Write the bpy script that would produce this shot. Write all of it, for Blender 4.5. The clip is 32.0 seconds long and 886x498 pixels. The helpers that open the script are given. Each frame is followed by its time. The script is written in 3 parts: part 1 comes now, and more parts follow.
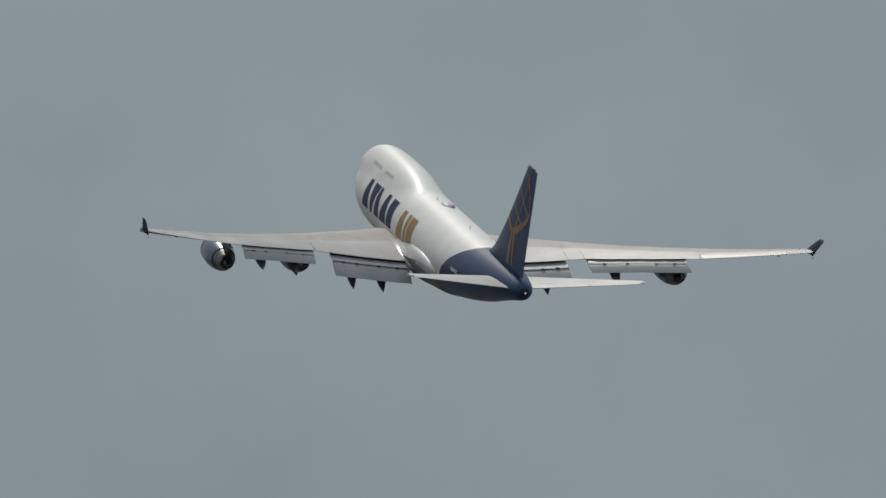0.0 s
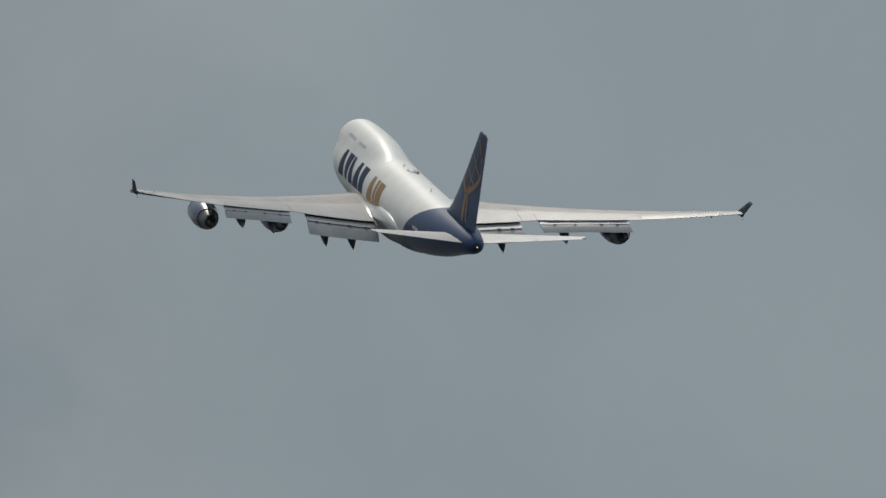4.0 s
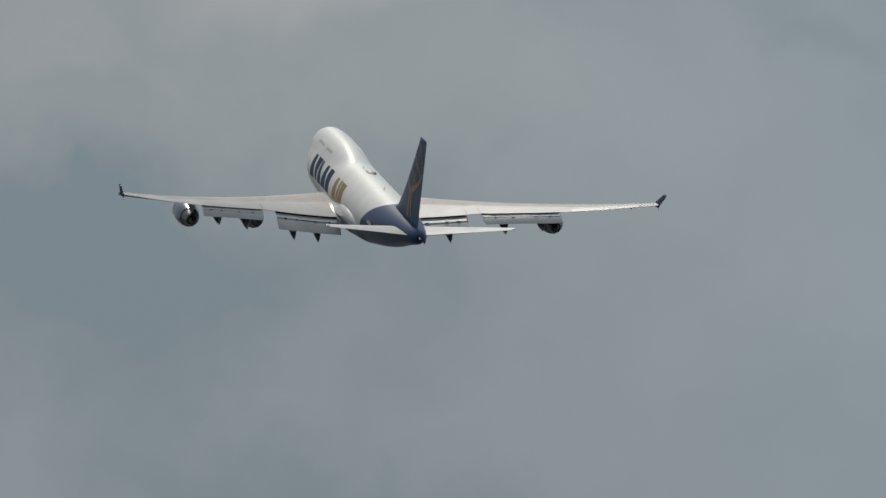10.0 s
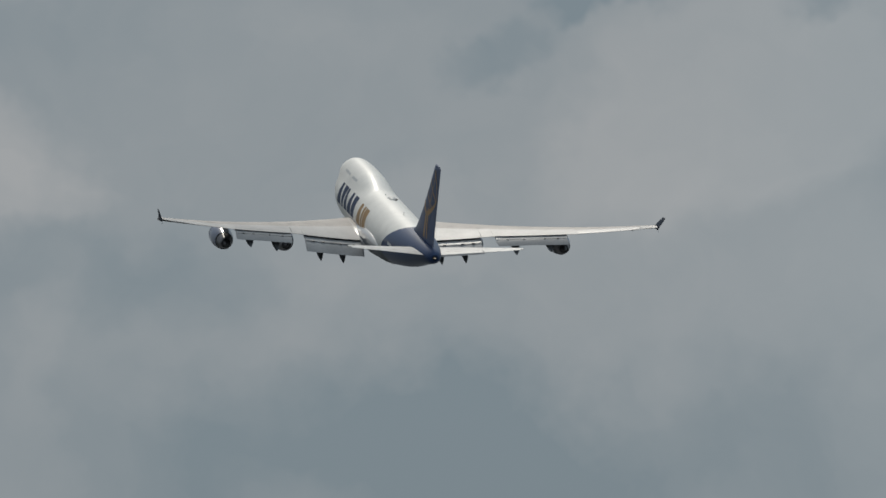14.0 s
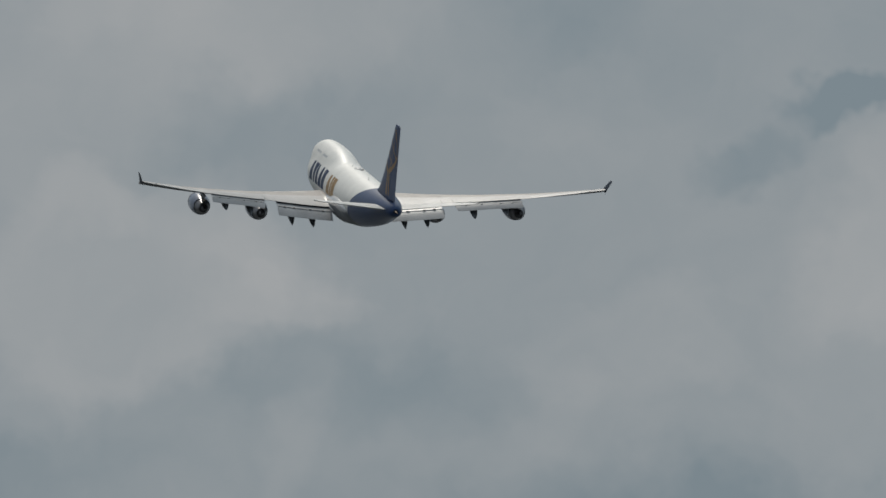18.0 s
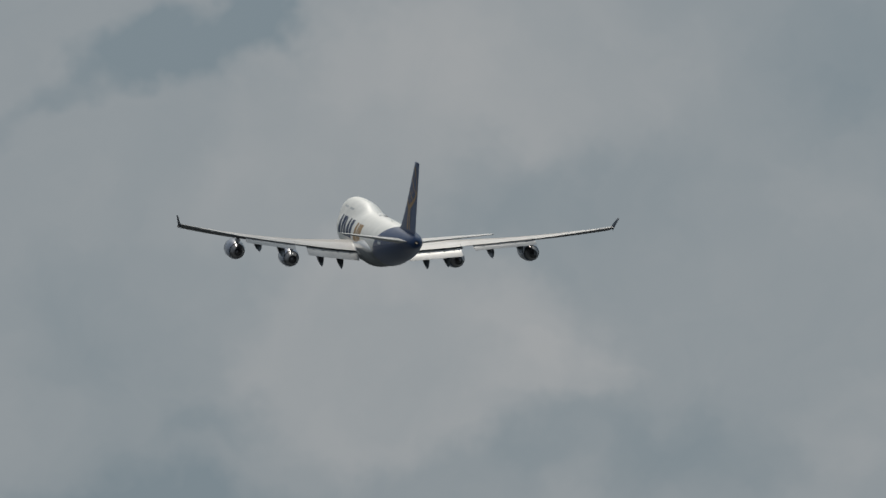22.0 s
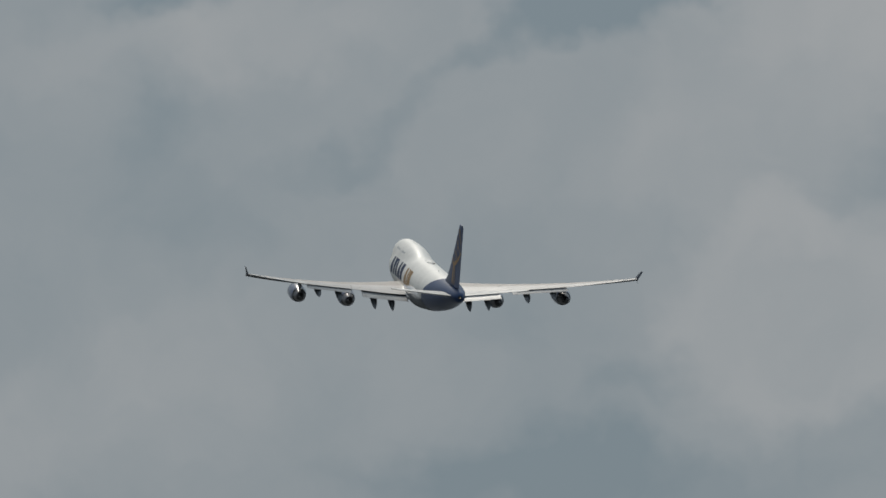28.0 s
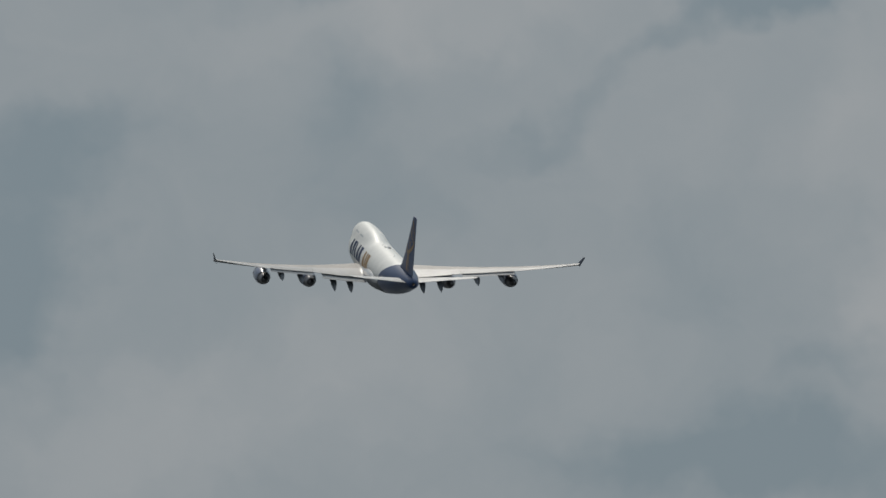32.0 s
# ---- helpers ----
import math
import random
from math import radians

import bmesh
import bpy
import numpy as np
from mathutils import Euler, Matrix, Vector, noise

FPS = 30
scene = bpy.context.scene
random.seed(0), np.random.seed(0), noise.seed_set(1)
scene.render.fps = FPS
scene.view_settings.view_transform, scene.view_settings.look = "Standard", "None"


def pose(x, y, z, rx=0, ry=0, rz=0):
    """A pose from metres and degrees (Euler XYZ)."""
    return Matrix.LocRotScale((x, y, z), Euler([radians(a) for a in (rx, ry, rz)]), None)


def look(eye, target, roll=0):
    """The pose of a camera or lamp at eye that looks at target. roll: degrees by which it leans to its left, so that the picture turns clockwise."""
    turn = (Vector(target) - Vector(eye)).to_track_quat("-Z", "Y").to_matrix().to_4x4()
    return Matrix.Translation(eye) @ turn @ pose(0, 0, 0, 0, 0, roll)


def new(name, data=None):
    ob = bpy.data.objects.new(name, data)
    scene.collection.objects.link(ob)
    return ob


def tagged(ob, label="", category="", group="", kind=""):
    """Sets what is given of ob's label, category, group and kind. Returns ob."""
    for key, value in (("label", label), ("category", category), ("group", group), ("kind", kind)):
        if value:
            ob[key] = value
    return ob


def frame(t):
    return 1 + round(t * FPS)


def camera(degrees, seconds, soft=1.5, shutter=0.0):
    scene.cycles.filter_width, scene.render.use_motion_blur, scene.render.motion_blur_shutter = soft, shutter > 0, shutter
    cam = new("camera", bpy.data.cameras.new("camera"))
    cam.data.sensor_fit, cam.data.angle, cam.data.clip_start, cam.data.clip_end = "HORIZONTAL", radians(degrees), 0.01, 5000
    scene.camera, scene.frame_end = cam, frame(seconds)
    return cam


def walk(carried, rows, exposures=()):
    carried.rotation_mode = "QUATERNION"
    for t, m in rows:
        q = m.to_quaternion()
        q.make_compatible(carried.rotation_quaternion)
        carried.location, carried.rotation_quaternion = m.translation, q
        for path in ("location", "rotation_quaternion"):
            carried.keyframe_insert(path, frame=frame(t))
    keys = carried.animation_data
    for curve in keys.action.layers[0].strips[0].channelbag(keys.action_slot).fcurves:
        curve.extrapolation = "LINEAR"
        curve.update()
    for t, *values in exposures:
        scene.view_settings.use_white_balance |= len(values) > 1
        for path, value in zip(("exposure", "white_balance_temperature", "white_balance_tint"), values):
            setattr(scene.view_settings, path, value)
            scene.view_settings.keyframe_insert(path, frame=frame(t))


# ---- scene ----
cam = camera(1.9106, 32.0, soft=1.55)
walk(cam, [
    (0, pose(0, 0, 1.7, 94.4872, 0, -3.5679)),
    (0.5, pose(0, 0, 1.7, 94.5246, 0, -3.4479)),
    (1, pose(0, 0, 1.7, 94.5595, 0, -3.3251)),
    (1.5, pose(0, 0, 1.7, 94.5870, 0, -3.1821)),
    (2, pose(0, 0, 1.7, 94.6374, 0, -3.0346)),
    (2.5, pose(0, 0, 1.7, 94.6893, 0, -2.9045)),
    (3, pose(0, 0, 1.7, 94.7297, 0, -2.7745)),
    (3.5, pose(0, 0, 1.7, 94.7616, 0, -2.6585)),
    (5.5, pose(0, 0, 1.7, 94.9454, 0, -2.1754)),
    (6, pose(0, 0, 1.7, 95.0132, 0, -2.0513)),
    (6.5, pose(0, 0, 1.7, 95.0907, 0, -1.9434)),
    (7, pose(0, 0, 1.7, 95.1613, 0, -1.8469)),
    (7.5, pose(0, 0, 1.7, 95.2036, 0, -1.7288)),
    (8, pose(0, 0, 1.7, 95.2369, 0, -1.5972)),
    (8.5, pose(0, 0, 1.7, 95.2945, 0, -1.4739)),
    (9, pose(0, 0, 1.7, 95.3280, 0, -1.3804)),
    (9.5, pose(0, 0, 1.7, 95.3574, 0, -1.3193)),
    (10, pose(0, 0, 1.7, 95.3747, 0, -1.2455)),
    (10.5, pose(0, 0, 1.7, 95.4077, 0, -1.1740)),
    (11, pose(0, 0, 1.7, 95.4578, 0, -1.0990)),
    (11.5, pose(0, 0, 1.7, 95.5110, 0, -0.9972)),
    (12, pose(0, 0, 1.7, 95.5664, 0, -0.8822)),
    (12.5, pose(0, 0, 1.7, 95.6216, 0, -0.7682)),
    (13, pose(0, 0, 1.7, 95.6860, 0, -0.6573)),
    (13.5, pose(0, 0, 1.7, 95.7502, 0, -0.5500)),
    (14, pose(0, 0, 1.7, 95.8176, 0, -0.4478)),
    (14.5, pose(0, 0, 1.7, 95.8810, 0, -0.3511)),
    (16.5, pose(0, 0, 1.7, 95.9886, 0, -0.0859)),
    (17, pose(0, 0, 1.7, 96.0101, 0, -0.0239)),
    (17.5, pose(0, 0, 1.7, 96.0354, 0, 0.0355)),
    (18, pose(0, 0, 1.7, 96.0527, 0, 0.0983)),
    (18.5, pose(0, 0, 1.7, 96.0718, 0, 0.1721)),
    (19, pose(0, 0, 1.7, 96.1035, 0, 0.2656)),
    (19.5, pose(0, 0, 1.7, 96.1412, 0, 0.3503)),
    (20, pose(0, 0, 1.7, 96.1882, 0, 0.4293)),
    (20.5, pose(0, 0, 1.7, 96.2303, 0, 0.4939)),
    (21, pose(0, 0, 1.7, 96.2346, 0, 0.5555)),
    (21.5, pose(0, 0, 1.7, 96.2038, 0, 0.6104)),
    (22, pose(0, 0, 1.7, 96.1965, 0, 0.6939)),
    (22.5, pose(0, 0, 1.7, 96.1824, 0, 0.8909)),
    (23, pose(0, 0, 1.7, 96.1640, 0, 1.0874)),
    (23.5, pose(0, 0, 1.7, 96.1563, 0, 1.1748)),
    (24, pose(0, 0, 1.7, 96.1483, 0, 1.2071)),
    (24.5, pose(0, 0, 1.7, 96.1451, 0, 1.2464)),
    (25, pose(0, 0, 1.7, 96.1334, 0, 1.2861)),
    (25.5, pose(0, 0, 1.7, 96.1312, 0, 1.3281)),
    (26, pose(0, 0, 1.7, 96.1291, 0, 1.3638)),
    (26.5, pose(0, 0, 1.7, 96.1287, 0, 1.4068)),
    (28.5, pose(0, 0, 1.7, 96.0935, 0, 1.6850)),
    (29, pose(0, 0, 1.7, 96.0929, 0, 1.7524)),
    (29.5, pose(0, 0, 1.7, 96.0910, 0, 1.7989)),
    (30, pose(0, 0, 1.7, 96.0956, 0, 1.8488)),
    (30.5, pose(0, 0, 1.7, 96.0840, 0, 1.9076)),
    (31, pose(0, 0, 1.7, 96.0893, 0, 1.9418)),
    (31.5, pose(0, 0, 1.7, 96.0712, 0, 1.9803)),
    (32, pose(0, 0, 1.7, 96.0593, 0, 2.0246)),
])

# ---------------------------------------------------------------- sky and sun
SUN_ELEVATION, SUN_AZIMUTH = 51.0, -7.0   # azimuth: degrees right of the camera's first heading (+y)


def make_world():
    world = bpy.data.worlds.new("sky")
    scene.world = world
    world.use_nodes = True
    nt = world.node_tree
    nt.nodes.clear()
    link = nt.links.new

    def node(kind, **values):
        n = nt.nodes.new(kind)
        for k, v in values.items():
            n.inputs[k].default_value = v
        return n

    def math_node(op, a, b=None, c=None, clamp=False):
        n = nt.nodes.new("ShaderNodeMath")
        n.operation, n.use_clamp = op, clamp
        for i, v in enumerate((a, b, c)):
            if v is None:
                continue
            if isinstance(v, (int, float)):
                n.inputs[i].default_value = v
            else:
                link(v, n.inputs[i])
        return n.outputs[0]

    # degrees to the right and degrees above the horizon
    coord = nt.nodes.new("ShaderNodeTexCoord")
    sep = nt.nodes.new("ShaderNodeSeparateXYZ")
    link(coord.outputs["Generated"], sep.inputs[0])
    right = math_node("MULTIPLY", math_node("ARCTAN2", sep.outputs[0], sep.outputs[1]), 57.29578)
    rise = math_node("MULTIPLY", math_node("ARCSINE", sep.outputs[2]), 57.29578)
    flat = nt.nodes.new("ShaderNodeCombineXYZ")
    link(right, flat.inputs[0])
    link(rise, flat.inputs[1])

    def fbm(scale, detail, rough, offset, source=None):
        m = nt.nodes.new("ShaderNodeMapping")
        m.inputs["Location"].default_value = offset
        link(source or flat.outputs[0], m.inputs[0])
        n = nt.nodes.new("ShaderNodeTexNoise")
        n.inputs["Scale"].default_value = scale
        n.inputs["Detail"].default_value = detail
        n.inputs["Roughness"].default_value = rough
        link(m.outputs[0], n.inputs["Vector"])
        return n

    # turbulence bends the outlines of the cloud banks
    warp = fbm(3.2, 4.0, 0.56, (3.1, 7.7, 0.0))
    shift = nt.nodes.new("ShaderNodeVectorMath")
    shift.operation = "SUBTRACT"
    link(warp.outputs["Color"], shift.inputs[0])
    shift.inputs[1].default_value = (0.5, 0.5, 0.5)
    scaled = nt.nodes.new("ShaderNodeVectorMath")
    scaled.operation = "MULTIPLY_ADD"
    link(shift.outputs[0], scaled.inputs[0])
    scaled.inputs[1].default_value = (WARP, WARP, 0.0)
    link(flat.outputs[0], scaled.inputs[2])
    bent = scaled.outputs[0]

    sums = []

    def bank(u, v, ru, rv, turn, amount, edge):
        """A bank (+) or a gap (-): degrees right, degrees up, half width, half height, turn, amount, softness of the rim."""
        m = nt.nodes.new("ShaderNodeMapping")
        m.vector_type = "TEXTURE"
        m.inputs["Location"].default_value = (u, v, 0.0)
        m.inputs["Rotation"].default_value = (0.0, 0.0, radians(turn))
        m.inputs["Scale"].default_value = (ru, rv, 1.0)
        link(bent, m.inputs[0])
        ball = nt.nodes.new("ShaderNodeTexGradient")
        ball.gradient_type = "SPHERICAL"
        link(m.outputs[0], ball.inputs[0])
        rim = nt.nodes.new("ShaderNodeMapRange")
        rim.interpolation_type = "SMOOTHSTEP"
        rim.inputs["From Max"].default_value = edge
        link(ball.outputs["Fac"], rim.inputs["Value"])
        sums.append(math_node("MULTIPLY_ADD", rim.outputs["Result"], amount, sums[-1] if sums else 0.0))
    cloud_banks(bank)
    total = sums[-1]
    wisps = fbm(1.15, 4.0, 0.5, (11.3, 2.9, 0.0), bent)
    fine = fbm(3.4, 3.0, 0.5, (1.3, 5.2, 0.0), bent)
    curls = fbm(10.0, 3.0, 0.5, (6.3, 1.2, 0.0), bent)
    # smooth haze to the right, broken cloud to the left
    broken = nt.nodes.new("ShaderNodeMapRange")
    broken.interpolation_type = "SMOOTHSTEP"
    broken.inputs["From Min"].default_value, broken.inputs["From Max"].default_value = 2.6, 0.6
    broken.inputs["To Min"].default_value, broken.inputs["To Max"].default_value = 0.22, 1.0
    link(right, broken.inputs["Value"])
    detail = math_node("MULTIPLY", math_node("SUBTRACT", fine.outputs["Fac"], 0.5), 0.34)
    detail = math_node("MULTIPLY_ADD", math_node("SUBTRACT", curls.outputs["Fac"], 0.5), 0.16, detail)
    total = math_node("MULTIPLY_ADD", math_node("SUBTRACT", wisps.outputs["Fac"], 0.5), 0.26, total)
    total = math_node("MULTIPLY_ADD", detail, broken.outputs["Result"], total)
    cover = math_node("ADD", total, math_node("MULTIPLY_ADD", broken.outputs["Result"], COVER[1], COVER[0]), clamp=True)

    # the clear sky shows faintly where the cloud is thin
    clear = nt.nodes.new("ShaderNodeTexSky")
    clear.sky_type, clear.sun_disc = "NISHITA", False
    clear.sun_elevation, clear.sun_rotation = radians(SUN_ELEVATION), radians(SUN_AZIMUTH)
    clear.dust_density, clear.air_density = 4.0, 1.2
    blue = nt.nodes.new("ShaderNodeMix")
    blue.data_type = "RGBA"
    blue.inputs["Factor"].default_value = 0.90
    dim = nt.nodes.new("ShaderNodeVectorMath")
    dim.operation = "SCALE"
    link(clear.outputs[0], dim.inputs[0])
    dim.inputs["Scale"].default_value = 0.10
    link(dim.outputs[0], blue.inputs["A"])
    blue.inputs["B"].default_value = (*THIN, 1)
    grey = nt.nodes.new("ShaderNodeMix")
    grey.data_type = "RGBA"
    link(cover, grey.inputs["Factor"])
    link(blue.outputs["Result"], grey.inputs["A"])
    lit = nt.nodes.new("ShaderNodeMix")
    lit.data_type = "RGBA"
    link(broken.outputs["Result"], lit.inputs["Factor"])
    lit.inputs["A"].default_value, lit.inputs["B"].default_value = (*HAZE, 1), (*THICK, 1)
    link(lit.outputs["Result"], grey.inputs["B"])
    # an overcast sky is brighter towards the zenith
    lift = math_node("MULTIPLY_ADD", math_node("SUBTRACT", sep.outputs[2], 0.15, clamp=True), ZENITH, 1.0)
    back = nt.nodes.new("ShaderNodeBackground")
    link(grey.outputs["Result"], back.inputs["Color"])
    link(lift, back.inputs["Strength"])
    out = nt.nodes.new("ShaderNodeOutputWorld")
    link(back.outputs[0], out.inputs[0])


THIN = (0.134, 0.190, 0.237)      # thin veil, bluish
THICK = (0.350, 0.364, 0.373)     # lit cloud, warm grey
HAZE = (0.328, 0.386, 0.416)      # even veil, cooler
WARP, ZENITH = 0.42, 1.35
COVER = (0.355, 0.10)               # even veil, and what broken cloud adds


def cloud_banks(bank):
    """The cloudy sky ahead, from the latest part of the climb (left) to the first (right)."""
    bank(-2.912, 6.207, 0.330, 0.190, 10, -0.38, 0.90)
    bank(-2.679, 6.280, 0.308, 0.126, 0, -0.17, 1.00)
    bank(-2.189, 6.353, 0.230, 0.085, 15, -0.18, 1.00)
    bank(-2.961, 5.939, 0.240, 0.210, 30, -0.40, 0.70)
    bank(-2.311, 6.524, 0.532, 0.126, 0, 0.17, 1.00)
    bank(-1.760, 6.353, 0.392, 0.077, 30, -0.26, 1.00)
    bank(-2.458, 5.719, 0.673, 0.266, 20, 0.23, 0.70)
    bank(-2.091, 6.134, 0.182, 0.182, 0, -0.15, 1.00)
    bank(-1.320, 6.593, 0.252, 0.105, 15, -0.60, 0.70)
    bank(-1.522, 6.496, 0.126, 0.070, 20, -0.29, 0.80)
    bank(-2.190, 6.648, 0.196, 0.091, 0, -0.57, 0.80)
    bank(-2.251, 6.264, 0.258, 0.224, 0, -0.14, 1.00)
    bank(-1.945, 6.563, 0.392, 0.126, 10, 0.21, 0.70)
    bank(-0.854, 6.423, 0.532, 0.308, 20, 0.23, 0.50)
    bank(-0.597, 6.257, 0.308, 0.133, 0, -0.08, 1.00)
    bank(-0.891, 6.130, 0.294, 0.098, -10, 0.15, 0.70)
    bank(-0.511, 6.033, 0.210, 0.126, 0, 0.15, 0.60)
    bank(-0.510, 5.755, 0.140, 0.130, 0, -0.14, 0.80)
    bank(-1.344, 5.590, 0.785, 0.150, 0, -0.28, 0.90)
    bank(-1.390, 5.620, 0.600, 0.220, 15, -0.20, 0.90)
    bank(-1.234, 5.826, 0.210, 0.084, 20, -0.20, 0.80)
    bank(-0.977, 5.759, 0.336, 0.091, 10, 0.11, 0.80)
    bank(-1.057, 6.699, 0.154, 0.112, 40, -0.50, 0.60)
    bank(-0.511, 6.589, 0.603, 0.280, 5, 0.23, 0.60)
    bank(0.224, 6.589, 0.336, 0.308, 0, -0.29, 1.00)
    bank(-0.315, 6.358, 0.392, 0.133, 0, -0.12, 1.00)
    bank(-0.757, 5.968, 0.490, 0.266, 5, 0.34, 0.40)
    bank(-1.443, 6.016, 0.308, 0.308, 0, -0.23, 1.00)
    bank(-0.168, 5.748, 0.392, 0.196, 0, -0.32, 0.90)
    bank(0.322, 5.834, 0.308, 0.182, 15, 0.17, 0.50)
    bank(0.114, 6.272, 0.252, 0.154, 0, 0.10, 1.00)
    bank(0.787, 6.382, 0.196, 0.084, 10, -0.57, 0.60)
    bank(1.271, 6.370, 0.140, 0.105, 0, -0.50, 0.70)
    bank(0.530, 6.260, 0.196, 0.091, 15, -0.34, 0.80)
    bank(1.106, 6.138, 0.532, 0.322, 15, 0.34, 0.40)
    bank(-0.475, 5.925, 0.200, 0.085, 0, 0.16, 0.50)
    bank(-0.540, 6.110, 0.210, 0.095, 0, -0.09, 1.00)
    bank(-0.426, 5.590, 0.126, 0.238, 0, 0.15, 0.80)
    bank(-0.340, 6.260, 0.392, 0.196, 0, -0.08, 1.00)
    bank(0.493, 5.407, 1.065, 0.252, 0, -0.38, 1.00)
    bank(0.077, 5.675, 0.448, 0.154, 0, 0.10, 1.00)
    bank(2.001, 5.861, 0.152, 0.228, -0, -0.16, 1.00)
    bank(0.567, 5.167, 0.762, 0.442, -0, -0.24, 1.00)
    bank(0.494, 5.317, 0.527, 0.396, -0, -0.20, 1.00)
    bank(0.90, 4.95, 1.30, 0.50, 0, -0.12, 1.00)
    bank(0.70, 5.90, 0.60, 0.25, 10, 0.08, 1.00)
    bank(0.882, 4.799, 0.762, 0.305, -0, -0.32, 1.00)
    bank(1.646, 5.646, 0.731, 0.244, -0, 0.11, 1.00)
    bank(2.112, 5.841, 0.183, 0.084, -0, -0.16, 1.00)
    bank(2.256, 5.368, 0.579, 0.335, -0, 0.13, 1.00)
    bank(1.166, 5.246, 0.244, 0.396, -0, -0.16, 1.00)
    bank(1.165, 4.637, 0.335, 0.335, -0, -0.20, 1.00)
    bank(2.794, 4.696, 0.411, 0.198, -0, -0.08, 1.00)
    bank(3.649, 4.622, 1.219, 0.396, 5, 0.10, 1.00)
    bank(2.974, 3.989, 0.762, 0.305, -0, -0.08, 1.00)
    bank(4.384, 4.878, 0.381, 0.305, -0, -0.08, 1.00)
    bank(3.182, 4.587, 1.980, 1.371, -0, -0.05, 1.00)
    bank(1.695, 5.839, 0.731, 0.244, -0, 0.10, 1.00)
    bank(1.336, 4.576, 0.640, 0.381, -0, -0.32, 1.00)
    bank(1.817, 5.754, 0.792, 0.259, -0, 0.08, 1.00)
    bank(3.046, 4.715, 1.066, 0.457, -0, 0.07, 1.00)
    bank(-0.90, 6.00, 0.90, 0.59, 0, -0.10, 1.00)
    bank(-0.15, 5.40, 0.55, 0.36, 0, -0.13, 1.00)
    bank(-0.10, 5.27, 0.50, 0.26, 0, -0.24, 1.00)
    bank(-1.50, 6.48, 0.55, 0.36, 0, 0.07, 1.00)
    bank(-0.60, 6.48, 0.90, 0.59, 0, -0.05, 1.00)
    bank(1.35, 5.28, 0.55, 0.36, 0, -0.08, 1.00)
    bank(0.90, 4.92, 0.90, 0.59, 0, 0.05, 1.00)
    bank(-2.70, 6.00, 0.90, 0.59, 0, -0.09, 1.00)
    bank(3.45, 4.32, 0.90, 0.59, 0, 0.06, 1.00)
    bank(-1.50, 5.52, 0.90, 0.59, 0, -0.06, 1.00)
    bank(2.40, 5.16, 0.90, 0.59, 0, 0.04, 1.00)
    bank(0.90, 6.48, 0.90, 0.59, 0, -0.06, 1.00)
    bank(1.05, 5.88, 0.55, 0.36, 0, 0.05, 1.00)
    bank(0.60, 5.40, 0.55, 0.36, 0, 0.05, 1.00)
    bank(-1.50, 6.00, 0.55, 0.36, 0, 0.05, 1.00)
    bank(1.10, 5.72, 0.75, 0.35, 0, 0.15, 1.00)
    bank(2.60, 5.15, 0.70, 0.30, 0, 0.06, 1.00)


make_world()

sun = new("sun", bpy.data.lights.new("sun", "SUN"))
sun.data.energy, sun.data.angle, sun.data.color = 1.9, radians(4), (1.0, 0.94, 0.84)
a, e = radians(SUN_AZIMUTH), radians(SUN_ELEVATION)
sun.matrix_world = look((math.sin(a) * math.cos(e) * 3000, math.cos(a) * math.cos(e) * 3000, math.sin(e) * 3000), (0, 0, 0))
scene.view_settings.exposure = 0.0


# ---------------------------------------------------------------- materials
def material(name, colour, rough=0.4, metal=0.0, spot=0.06, size=1.0, coat=0.0, bump=0.0, emit=0.0, gloss=0.5, sheen=0.12):
    """Paint or metal with stains at two scales."""
    m = bpy.data.materials.new(name)
    m.use_nodes = True
    nt = m.node_tree
    link = nt.links.new
    b = nt.nodes["Principled BSDF"]
    coord = nt.nodes.new("ShaderNodeTexCoord")
    big = nt.nodes.new("ShaderNodeTexNoise")
    big.inputs["Scale"].default_value, big.inputs["Detail"].default_value = 0.35 * size, 5
    small = nt.nodes.new("ShaderNodeTexNoise")
    small.inputs["Scale"].default_value, small.inputs["Detail"].default_value = 4.0 * size, 4
    for n in (big, small):
        link(coord.outputs["Object"], n.inputs["Vector"])
    add = nt.nodes.new("ShaderNodeMath")
    add.operation = "MULTIPLY_ADD"
    link(small.outputs["Fac"], add.inputs[0])
    add.inputs[1].default_value = 0.5
    link(big.outputs["Fac"], add.inputs[2])
    ramp = nt.nodes.new("ShaderNodeMapRange")
    ramp.inputs["From Min"].default_value, ramp.inputs["From Max"].default_value = 0.45, 1.05
    ramp.inputs["To Min"].default_value, ramp.inputs["To Max"].default_value = 1.0 - 2 * spot, 1.0 + spot
    link(add.outputs[0], ramp.inputs["Value"])
    tint = nt.nodes.new("ShaderNodeVectorMath")
    tint.operation = "SCALE"
    tint.inputs[0].default_value = colour
    link(ramp.outputs[0], tint.inputs["Scale"])
    link(tint.outputs[0], b.inputs["Base Color"])
    b.inputs["Roughness"].default_value, b.inputs["Metallic"].default_value = rough, metal
    b.inputs["Specular IOR Level"].default_value = gloss
    b.inputs["Coat Weight"].default_value, b.inputs["Coat Roughness"].default_value = coat, sheen
    if bump:
        k = nt.nodes.new("ShaderNodeBump")
        k.inputs["Strength"].default_value, k.inputs["Distance"].default_value = bump, 0.02
        link(small.outputs["Fac"], k.inputs["Height"])
        link(k.outputs[0], b.inputs["Normal"])
    if emit:
        b.inputs["Emission Color"].default_value, b.inputs["Emission Strength"].default_value = (*colour, 1), emit
    return m


NAVY = (0.026, 0.050, 0.118)


